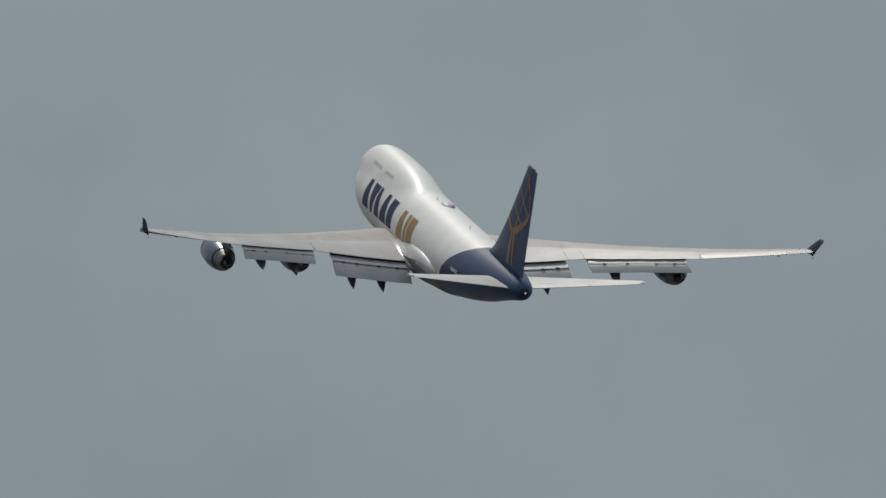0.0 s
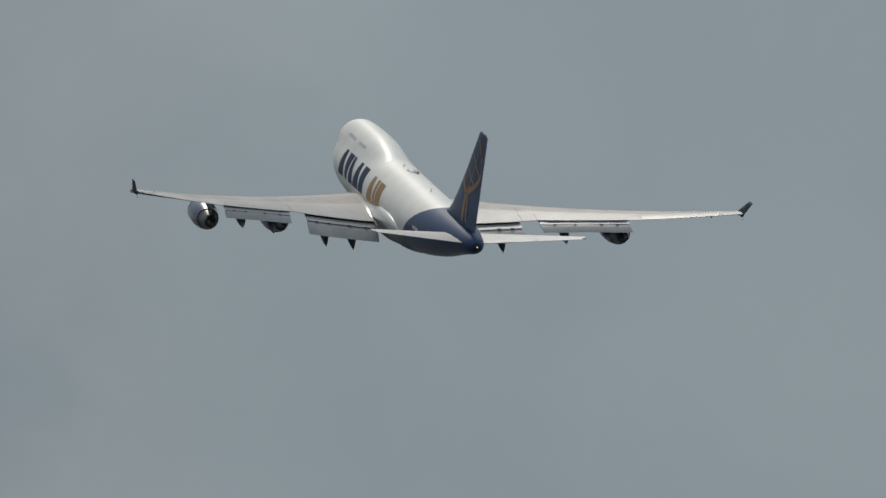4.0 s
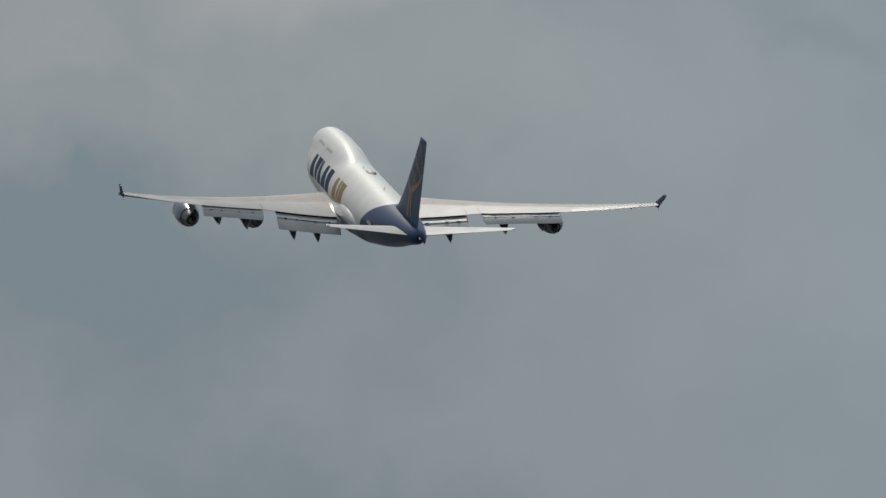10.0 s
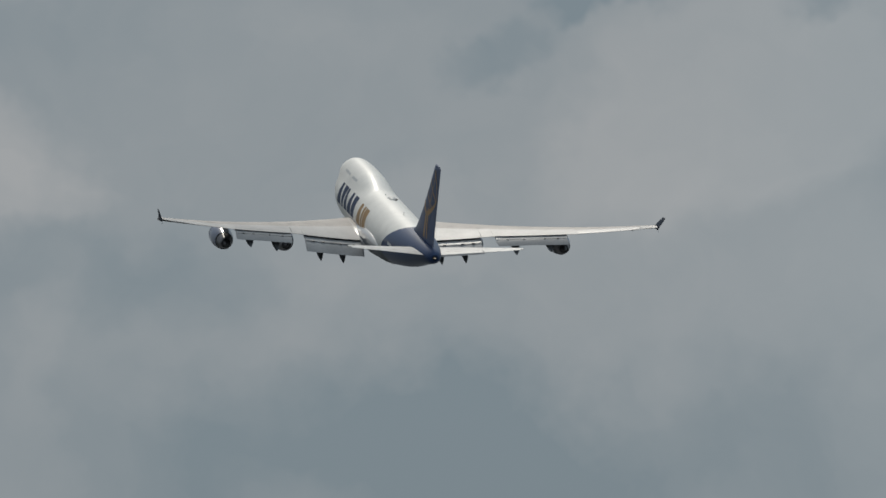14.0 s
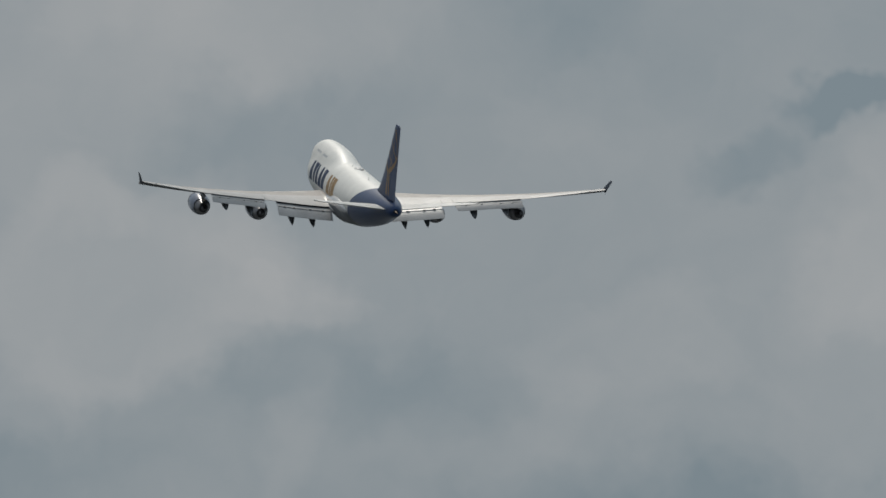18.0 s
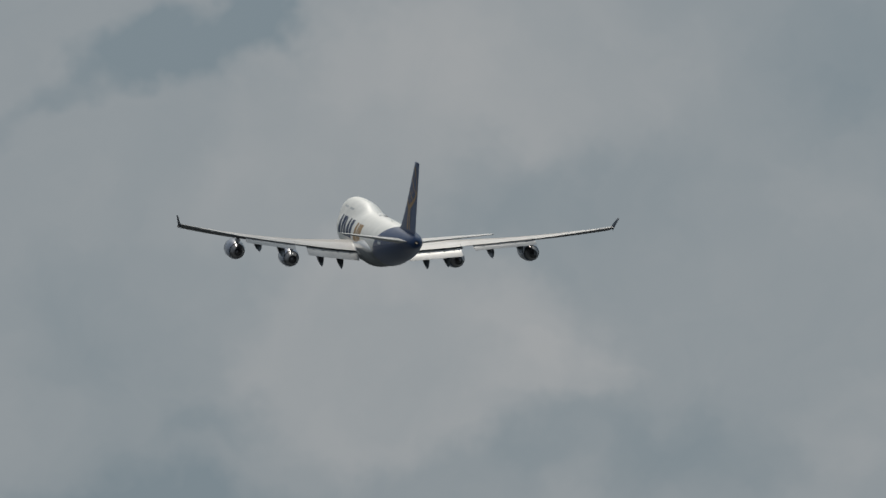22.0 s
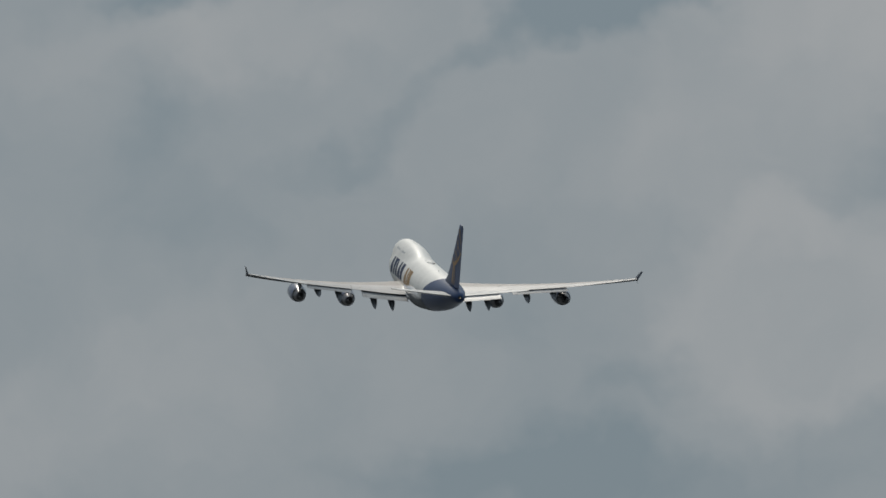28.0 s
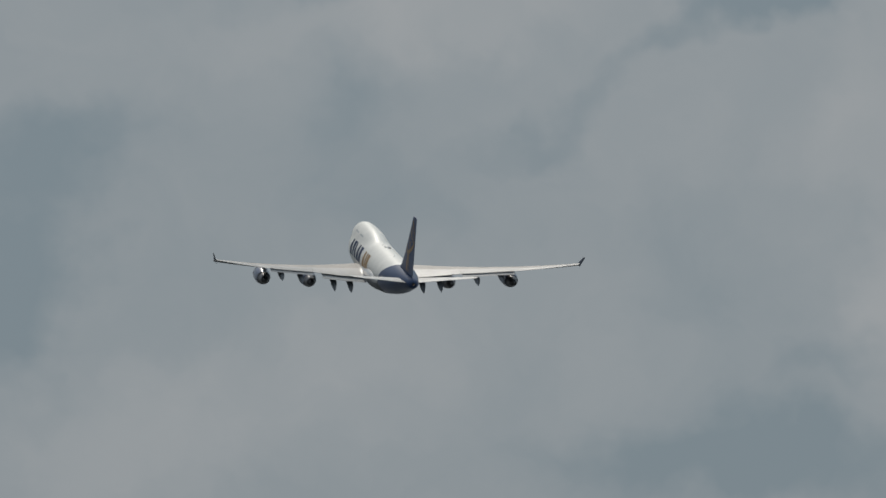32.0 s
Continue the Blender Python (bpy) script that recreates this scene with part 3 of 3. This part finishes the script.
        rings.append([Vector((side * (y - c * foil(0.09, x)), 34 - s, z + 0.02)) for x, s in zip(STEPS, st)] + [Vector((side * (y + c * foil(0.09, x)), 34 - s, z)) for x, s in list(zip(STEPS, st))[-2:0:-1]])
    part("winglet", loft(rings), M_WINGLET, wing, "navy upturned wing tip")
    bm = bmesh.new()
    bmesh.ops.create_uvsphere(bm, u_segments=10, v_segments=6, radius=0.08, matrix=Matrix.Translation((side * 31.32, 34 - 50.3, wing_z(31.3) - 0.12)))
    part("tip_lamp", bm, M_TIP_LAMP, wing, "small clear navigation lamp")
    # fuel dump pipe at the trailing edge
    end = wing_point(28.4, wing_te(28.4) - 0.2, False, side)
    part("fuel_dump_pipe", loft([[end + Vector((0.07 * math.sin(q), -d, 0.07 * math.cos(q) - 0.02)) for q in [2 * math.pi * k / 12 for k in range(12)]] for d in (-0.6, 0.45)]), M_FAIRING, wing, "short dark pipe at the trailing edge")
    return wing


# flap panels: (kind, chord, reach behind the fixed wing, drop, angle when out)
FLAP_STAGES = (("fore_flap", 0.83, -0.20, 0.17, 8.0), ("aft_flap", 1.42, 0.42, 0.33, 22.5))
moving = []   # (object, retracted pose, extended pose)


def make_flaps(wing, side):
    for (y0, y1), k in ((INNER_FLAP, 1.8), (OUTER_FLAP, 1.2)):
        p0, p1 = (wing_point(y, flap_cut(y), True, side) for y in (y0 + 0.06, y1 - 0.06))
        span = p1 - p0
        axis = span.normalized() * (1 if span.x > 0 else -1)
        for name, chord, reach, drop, angle in FLAP_STAGES:
            chord, reach, drop = chord * k, reach * k, drop * k
            rings = []
            thick = 0.15 if name == "fore_flap" else 0.12
            for i in range(9):
                y = y0 + 0.06 + (y1 - y0 - 0.12) * i / 8
                base = wing_point(y, flap_cut(y), True, side) - p0
                ring = [base + Vector((0, -chord * x, chord * foil(thick, x))) for x in STEPS]
                ring += [base + Vector((0, -chord * x, -0.55 * chord * foil(thick, x))) for x in STEPS[-2:0:-1]]
                rings.append(ring)
            bm = loft(rings)
            if name == "fore_flap":
                # dark roller housings along the slot
                for i in (0.9, 2.1, 3.6, 4.5):
                    y = y0 + (y1 - y0) * i / 5.2
                    base = wing_point(y, flap_cut(y), True, side) - p0
                    made = bmesh.ops.create_cube(bm, size=1.0, matrix=Matrix.Translation(base + Vector((0, -0.95 * chord, -0.01))) @ Matrix.Diagonal((0.38, 0.16 * k, 0.06 * k, 1)))
                    for f in {f for v in made["verts"] for f in v.link_faces}:
                        f.material_index = 1
            ob = part(name, bm, M_FLAP, wing, "grey slotted flap panel")
            ob.data.materials.append(M_UNDER)
            sharp(ob, 40)
            out = Matrix.Translation(p0 + Vector((0, -reach, -drop))) @ Matrix.Rotation(radians(angle), 4, axis)
            start = 1.55 * k if name == "fore_flap" else 1.12 * k
            tucked = Matrix.Translation(p0 + Vector((0, start, -0.10 - 0.02 * start))) @ Matrix.Rotation(radians(3.0), 4, axis)
            ob.matrix_basis = out
            moving.append((ob, tucked, out))
        # added dark strip: stands for the shade in the gap ahead of the flaps
        bm = bmesh.new()
        rows = []
        for i in range(9):
            y = y0 + 0.06 + (y1 - y0 - 0.12) * i / 8
            edge = wing_point(y, flap_cut(y) - 0.30 * k, True, side)
            rows.append([bm.verts.new(edge + Vector((0, d, h))) for d, h in ((0, -0.04), (0, -0.27 * k), (0.06, -0.27 * k), (0.06, -0.04))])
        for r0, r1 in zip(rows, rows[1:]):
            for i in range(4):
                bm.faces.new((r0[i], r0[(i + 1) % 4], r1[(i + 1) % 4], r1[i]))
        bm.faces.new(rows[0])
        bm.faces.new(rows[-1])
        part("flap_gap_shade", bm, M_DARK, wing, "dark strip for the shade in the gap ahead of the flap")
    for y, long, deep, droop, bend in ((6.25, 5.7, 1.1, 16.0, 0.8), (9.2, 5.7, 1.1, 16.0, 0.8), (15.2, 4.9, 0.95, 14.0, 0.5), (19.0, 4.6, 0.9, 11.5, 0.45)):
        te = wing_te(y)
        front = te - long * 0.60
        hinge = wing_point(y, front + 0.4, False, side)
        rings = []
        for i in range(17):
            v = 0.5 - 0.5 * math.cos(math.pi * i / 16)
            r = max(math.sin(0.5 * math.pi * min(v / 0.45, 1.0)) ** 0.75 if v < 0.45 else 1.0 - ((v - 0.45) / 0.55) ** 2.6, 0.02)
            rings.append([Vector((0.54 * r * math.sin(q), -long * v, -deep * 0.14 - bend * max(0.0, (v - 0.6) / 0.4) + deep * r * (0.36 if math.cos(q) < 0 else 0.30) * math.cos(q))) for q in [2 * math.pi * m / 18 for m in range(18)]])
        ob = part("flap_track_fairing", loft(rings), M_FAIRING, wing, "grey canoe-shaped fairing under the flap")
        place = Matrix.Translation(hinge)
        out = place @ Matrix.Rotation(radians(droop), 4, "X")
        moving.append((ob, place @ Matrix.Rotation(radians(droop - 3.5), 4, "X"), out))
        ob.matrix_basis = out


def make_root_fillet(side):
    """The concave skin that joins the wing's top to the body."""
    ss = (20.5, 24, 28, 33, 36, 37.5, 38.3)
    high = (-1.3, -0.85, -0.6, -0.6, -0.75, -1.0, -1.4)
    wide = (3.3, 3.65, 3.85, 3.9, 3.8, 3.6, 3.3)
    rings = []
    for i in range(40):
        s = 20.5 + 17.8 * i / 39
        top = skin_at(s, spline(s, ss, high), 1, -0.03)
        w = spline(s, ss, wide)
        z1 = wing_point(w, min(max(s, wing_le(w) + 0.4), wing_te(w) - 0.1), True).z + 0.01
        if s > 36:
            z1 = spline(s, (36, 39, 42, 45), (z1, -1.65, -1.8, -1.9))
        foot = Vector((w, 34 - s, z1))
        bend = Vector((top.x * 0.55 + w * 0.45, 34 - s, top.z * 0.36 + z1 * 0.64))
        ring = []
        for k in range(9):
            v = k / 8
            ring.append(top * (1 - v) ** 2 + bend * 2 * v * (1 - v) + foot * v * v)
        ring += [Vector((w - 0.15, 34 - s, z1 - 0.45)), Vector((2.2, 34 - s, z1 - 0.45)), Vector((2.2, 34 - s, top.z))]
        rings.append([Vector((side * p.x, p.y, p.z)) for p in ring])
    return sharp(part("wing_root_fillet", loft(rings), M_BELLY, airplane, "glossy pale fillet between wing and body"), 50)


# ---------------------------------------------------------------- engines
def revolve(profile, n=40):
    return loft([[Vector((r * math.sin(q), -d, r * math.cos(q))) for q in [2 * math.pi * i / n for i in range(n)]] for d, r in profile], closed_ends=False)


def make_engine(y, inlet, z, side):
    cowl = part("engine", revolve([(1.1, 1.10), (0.5, 1.10), (0.12, 1.14), (0.0, 1.20), (0.05, 1.27), (0.35, 1.34), (1.2, 1.39), (2.2, 1.39), (3.1, 1.33), (3.9, 1.20), (4.35, 1.11), (4.36, 1.08), (3.9, 1.13), (3.2, 1.16)]), M_COWL, airplane, "navy jet engine pod with bright metal exhaust")
    sharp(cowl, 40)
    cowl.matrix_basis = pose(side * y, 34 - inlet, z, 1.5, 0, side * 1.0)
    lip = part("inlet_lip", revolve([(0.45, 1.105), (0.12, 1.135), (-0.012, 1.20), (0.04, 1.28), (0.33, 1.362)]), M_METAL, cowl, "bare metal intake lip")
    fan = part("fan_disc", revolve([(1.05, 0.02), (1.0, 0.35), (1.1, 1.11)]), M_DARK, cowl)
    part("spinner", revolve([(0.45, 0.01), (0.6, 0.15), (1.0, 0.36)], 20), M_FAIRING, cowl)
    part("fan_duct", revolve([(4.26, 0.94), (4.28, 1.095)]), M_CORE, cowl)
    part("core_cowl", revolve([(3.1, 1.0), (4.0, 1.05), (4.4, 1.03), (4.8, 0.90), (5.4, 0.72), (5.95, 0.56), (5.96, 0.53), (5.5, 0.52)]), M_CORE, cowl, "bright bare metal core cowl")
    part("core_duct", revolve([(5.86, 0.2), (5.88, 0.53)]), M_HOT, cowl)
    part("exhaust_plug", revolve([(5.4, 0.44), (5.95, 0.41), (6.2, 0.32), (6.4, 0.21), (6.58, 0.10), (6.65, 0.04), (6.67, 0.01)], 24), M_PLUG, cowl, "dark metal exhaust cone")
    # pylon in the pod's own space
    rings = []
    le = wing_le(y)
    top_z = wing_point(y, le + 1.2, False).z - z
    for v in (0, 0.35, 0.7, 1.0):
        a = 1.1 + (le + 0.15 - inlet - 1.1) * v
        b = 5.0 + (le + 4.6 - inlet - 5.0) * v
        zz = 1.05 + (top_z + 0.22 - 1.05) * v
        c = b - a
        rings.append([Vector((c * foil(0.045, x), -(a + c * x), zz)) for x in STEPS] + [Vector((-c * foil(0.045, x), -(a + c * x), zz)) for x in STEPS[-2:0:-1]])
    part("pylon", loft(rings), M_FAIRING, cowl, "grey engine pylon")
    return cowl


# ---------------------------------------------------------------- tail
def fin_le(z):
    return spline(z, (3.0, 3.96, 5.2, 7.88, 13.9), (51.8, 55.2, 57.1, 60.3, 66.45))


def fin_te(z):
    return 67.2 + (z - 4.1) * 0.270


def make_fin():
    hinge = 0.70

    def ring(z, x0, x1, slim=1.0):
        le, te = fin_le(z), fin_te(z)
        c = te - le
        t = 0.095 * slim * min(1.0, 11.2 / c)
        xs = [x0 + (x1 - x0) * k for k in STEPS]
        return [Vector((c * max(foil(t, x), 0.002), 34 - le - c * x, z)) for x in xs] + [Vector((-c * max(foil(t, x), 0.002), 34 - le - c * x, z)) for x in reversed(xs)]
    heights = [3.0, 3.4, 3.96, 4.6, 5.2, 6, 7, 8, 9, 10, 11, 12, 13, 13.7, 13.85]
    fin = part("tail_fin", loft([ring(z, 0, hinge, 0.6 if z > 13.8 else 1) for z in heights]), M_NAVY, airplane, "tall swept navy tail fin with gold line drawing")
    sharp(fin, 40)
    for z0, z1 in ((3.45, 8.2), (8.25, 13.75)):
        zs = [z0 + (z1 - z0) * i / 6 for i in range(7)]
        sharp(part("rudder", loft([ring(z, hinge + 0.008, 1.0, 0.98) for z in zs]), M_NAVY, fin, "navy rudder panel"), 40)

    def on_fin(s, z, side, proud=0.02):
        le, te = fin_le(z), fin_te(z)
        c = te - le
        x = min(max((s - le) / c, 0.0), 1.0)
        return Vector((side * (c * max(foil(0.095 * min(1.0, 11.2 / c), x), 0.002) + proud), 34 - s, z))

    def stroke(points, width, label):
        """A painted line on both faces of the fin."""
        for side in (-1, 1):
            bm = bmesh.new()
            last = None
            n = 24
            for i in range(n + 1):
                v = i / n
                x, z = points(v)
                x2, z2 = points(min(v + 0.01, 1.0)) if v < 1 else points(1.0)
                x1, z1 = points(max(v - 0.01, 0.0))
                d = Vector((x2 - x1, z2 - z1)).normalized()
                w = width(v) / 2 if callable(width) else width / 2
                pair = [bm.verts.new(on_fin(x - d.y * w * k, z + d.x * w * k, side)) for k in (-1, 0, 1)]
                if last:
                    for a in range(2):
                        bm.faces.new((last[a], last[a + 1], pair[a + 1], pair[a]))
                last = pair
            part("painted_line", bm, M_GOLD, fin, label)

    # two stems that part into a cup under an open sphere of curved lines
    def fin_share(z, x):
        return fin_le(z) + (fin_te(z) - fin_le(z)) * x

    def between(z0, x0, z1, x1, bow=0.0):
        """A line from one height and share of the chord to another, bowed aft."""
        return lambda v: (fin_share(z0 + (z1 - z0) * v, x0 + (x1 - x0) * v) + bow * math.sin(math.pi * v), z0 + (z1 - z0) * v)
    stroke(between(3.9, 0.60, 7.3, 0.44), lambda v: 0.64 - 0.1 * v, "gold painted stem")
    stroke(between(3.9, 0.72, 7.3, 0.52), lambda v: 0.36 + 0.16 * v, "gold painted stem")
    stroke(between(7.0, 0.47, 8.6, 0.05, -0.2), lambda v: 0.7 - 0.3 * v, "gold painted arm")
    stroke(between(7.1, 0.50, 9.6, 0.93, 0.5), lambda v: 0.72 - 0.45 * v, "gold painted arm")
    stroke(between(9.6, 0.93, 13.2, 0.45, 0.5), 0.18, "gold painted line")
    stroke(between(8.1, 0.72, 9.9, 0.08, 0.1), 0.22, "gold painted line")
    stroke(between(9.3, 0.88, 11.7, 0.10, 0.2), 0.24, "gold painted line")
    stroke(between(11.0, 0.88, 13.2, 0.30, 0.2), 0.22, "gold painted line")
    stroke(between(7.6, 0.50, 13.2, 0.50, 0.3), 0.15, "gold painted line")
    return fin


def make_stabilizer(side):
    def ring(y, x0, x1):
        k = (y - 1.0) / 10.08
        le, te = 59.4 + 0.845 * (y - 1.0), 66.7 + 0.288 * (y - 1.0)
        c = te - le
        z = 2.05 + (y - 1.0) * 0.165
        lean = math.tan(radians(-4.0))
        t = 0.10
        xs = [x0 + (x1 - x0) * q for q in STEPS]
        return [Vector((side * y, 34 - le - c * x, z + c * max(foil(t, x), 0.004) - (x - 0.3) * c * lean)) for x in xs] + [Vector((side * y, 34 - le - c * x, z - c * max(foil(t, x), 0.004) - (x - 0.3) * c * lean)) for x in reversed(xs)]
    ys = [0.6 + 1.05 * i for i in range(10)] + [10.7, 11.0]
    tail = part("tailplane", loft([ring(y, 0, 0.72) for y in ys]), M_WHITE, airplane, "white swept tailplane")
    sharp(tail, 35)
    for y0, y1 in ((1.15, 6.2), (6.25, 10.6)):
        sharp(part("elevator", loft([ring(y0 + (y1 - y0) * i / 4, 0.728, 1.0) for i in range(5)]), M_WHITE, tail, "white elevator panel"), 35)
    return tail


def make_fittings(body):
    # low aerial housings on the crown behind the hump
    rings = []
    for i in range(13):
        v = i / 12
        r = max(math.sin(math.pi * v) ** 0.5, 0.02)
        rings.append([Vector((0.40 + 0.55 * r * math.sin(q), 34 - 32.4 - 2.4 * v, 3.46 + 0.30 * r * max(math.cos(q), -0.2))) for q in [2 * math.pi * k / 16 for k in range(16)]])
    dome = part("aerial_housing", loft(rings), M_WHITE, body, "low white aerial housing")
    rings = []
    for i in range(13):
        v = i / 12
        r = max(math.sin(math.pi * v) ** 0.4, 0.02)
        rings.append([Vector((0.40 + 0.72 * r * math.sin(q), 34 - 32.3 - 2.75 * v, 3.48 + 0.06 * r * math.cos(q))) for q in [2 * math.pi * k / 16 for k in range(16)]])
    part("aerial_seal", loft(rings), M_SEAL, body, "dark rubber seal round the aerial")
    for s, h in ((31.3, 3.47), (45.0, 3.55)):
        bm = loft([[Vector((0.03 * math.sin(q) * (1 - 0.4 * v), 34 - s - 0.25 * v + 0.22 * math.cos(q) * (1 - 0.5 * v), h - 0.03 + 0.42 * v)) for q in [2 * math.pi * k / 10 for k in range(10)]] for v in (0, 0.5, 1)])
        part("blade_aerial", bm, M_WHITE, body, "small white blade aerial")
    bm = bmesh.new()
    bmesh.ops.create_uvsphere(bm, u_segments=12, v_segments=8, radius=0.06, matrix=Matrix.Translation((0.03, 34 - 68.52, 2.34)))
    part("tail_lamp", bm, M_TAIL_LAMP, body, "small amber tail lamp")


def make_airplane():
    body = make_fuselage()
    make_titles(body)
    make_belly_fairing()
    for side in (-1, 1):
        wing = make_wing(side)
        make_flaps(wing, side)
        make_root_fillet(side)
        make_engine(12.0, 24.4, -2.98, side)
        make_engine(21.32, 33.95, -1.2, side)
        make_stabilizer(side)
    make_fin()
    make_fittings(body)


make_airplane()


# ---------------------------------------------------------------- what moves
FLAP_TIMES = ((0, 1.0), (17, 1.0), (20, 0.88), (24, 0.70), (28, 0.52), (32, 0.38))


def motions():
    walk(airplane, [
        (0, pose(151.93, 2440.15, 194.12, 15.862, 0.737, 9.715)),
        (0.5, pose(147.55, 2470.56, 198.60, 15.688, 0.840, 9.748)),
        (1, pose(143.12, 2501.27, 203.17, 15.547, 0.943, 9.781)),
        (1.5, pose(138.66, 2532.24, 207.80, 15.449, 1.040, 9.831)),
        (2, pose(134.15, 2563.41, 212.51, 15.437, 1.104, 9.878)),
        (2.5, pose(129.61, 2594.78, 217.29, 15.474, 1.131, 9.894)),
        (3, pose(125.02, 2626.32, 222.14, 15.521, 1.127, 9.895)),
        (3.5, pose(120.40, 2658.05, 227.06, 15.561, 1.103, 9.869)),
        (5.5, pose(101.50, 2784.10, 247.21, 15.793, 0.583, 9.573)),
        (6, pose(96.68, 2815.20, 252.35, 15.832, 0.532, 9.558)),
        (6.5, pose(91.85, 2846.38, 257.55, 15.885, 0.488, 9.534)),
        (7, pose(87.00, 2877.57, 262.81, 15.952, 0.452, 9.507)),
        (7.5, pose(82.12, 2908.70, 268.11, 15.997, 0.418, 9.504)),
        (8, pose(77.23, 2939.70, 273.45, 16.026, 0.369, 9.516)),
        (8.5, pose(72.34, 2970.55, 278.83, 16.079, 0.297, 9.520)),
        (9, pose(67.43, 3001.27, 284.26, 16.101, 0.221, 9.499)),
        (9.5, pose(62.53, 3031.91, 289.73, 16.116, 0.150, 9.455)),
        (10, pose(57.63, 3062.47, 295.25, 16.108, 0.107, 9.437)),
        (10.5, pose(52.74, 3093.00, 300.83, 16.115, 0.088, 9.430)),
        (11, pose(47.87, 3123.49, 306.47, 16.137, 0.087, 9.433)),
        (11.5, pose(43.01, 3153.95, 312.16, 16.160, 0.089, 9.464)),
        (12, pose(38.17, 3184.38, 317.91, 16.171, 0.082, 9.506)),
        (12.5, pose(33.34, 3214.78, 323.72, 16.160, 0.061, 9.540)),
        (13, pose(28.53, 3245.15, 329.56, 16.149, 0.018, 9.564)),
        (13.5, pose(23.72, 3275.52, 335.44, 16.150, -0.046, 9.579)),
        (14, pose(18.92, 3305.90, 341.32, 16.136, -0.115, 9.588)),
        (14.5, pose(14.14, 3336.33, 347.19, 16.081, -0.167, 9.597)),
        (16.5, pose(-4.59, 3455.66, 369.65, 14.948, 0.105, 9.621)),
        (17, pose(-9.10, 3485.26, 374.91, 14.515, 0.088, 9.581)),
        (17.5, pose(-13.54, 3515.03, 379.98, 14.072, 0.054, 9.532)),
        (18, pose(-17.91, 3545.02, 384.84, 13.632, -0.003, 9.480)),
        (18.5, pose(-22.27, 3575.30, 389.48, 13.207, -0.088, 9.442)),
        (19, pose(-26.65, 3605.90, 393.86, 12.796, -0.200, 9.429)),
        (19.5, pose(-31.10, 3636.82, 398.00, 12.357, -0.341, 9.411)),
        (20, pose(-35.66, 3668.12, 401.90, 11.931, -0.470, 9.403)),
        (20.5, pose(-40.33, 3699.83, 405.58, 11.545, -0.567, 9.402)),
        (21, pose(-45.13, 3731.97, 409.02, 11.184, -0.613, 9.417)),
        (21.5, pose(-50.05, 3764.55, 412.26, 10.867, -0.608, 9.438)),
        (22, pose(-55.06, 3797.54, 415.29, 10.665, -0.573, 9.492)),
        (22.5, pose(-60.15, 3830.92, 418.15, 10.555, -0.533, 9.655)),
        (23, pose(-65.30, 3864.68, 420.84, 10.555, -0.502, 9.815)),
        (23.5, pose(-70.50, 3898.75, 423.39, 10.662, -0.494, 9.867)),
        (24, pose(-75.75, 3933.23, 425.85, 10.816, -0.502, 9.866)),
        (24.5, pose(-81.06, 3968.21, 428.25, 10.989, -0.542, 9.866)),
        (25, pose(-86.45, 4003.71, 430.65, 11.177, -0.606, 9.860)),
        (25.5, pose(-91.95, 4039.73, 433.10, 11.406, -0.667, 9.857)),
        (26, pose(-97.57, 4076.17, 435.65, 11.678, -0.698, 9.858)),
        (26.5, pose(-103.31, 4112.92, 438.34, 11.972, -0.691, 9.881)),
        (28.5, pose(-127.19, 4262.68, 451.03, 13.641, -0.137, 10.371)),
        (29, pose(-133.22, 4299.09, 454.48, 13.929, -0.163, 10.430)),
        (29.5, pose(-139.26, 4335.46, 458.05, 14.185, -0.228, 10.454)),
        (30, pose(-145.30, 4371.73, 461.76, 14.387, -0.297, 10.474)),
        (30.5, pose(-151.36, 4407.90, 465.61, 14.501, -0.339, 10.503)),
        (31, pose(-157.46, 4443.98, 469.62, 14.570, -0.340, 10.514)),
        (31.5, pose(-163.57, 4480.08, 473.80, 14.568, -0.297, 10.532)),
        (32, pose(-169.72, 4516.32, 478.19, 14.547, -0.236, 10.556)),
    ])
    for ob, tucked, out in moving:
        rows = []
        q0, q1 = tucked.to_quaternion(), out.to_quaternion()
        for t, k in FLAP_TIMES:
            place = tucked.translation.lerp(out.translation, k)
            place.z = tucked.translation.z + (out.translation.z - tucked.translation.z) * k ** 1.7
            rows.append((t, Matrix.LocRotScale(place, q0.slerp(q1, k), None)))
        walk(ob, rows)


motions()
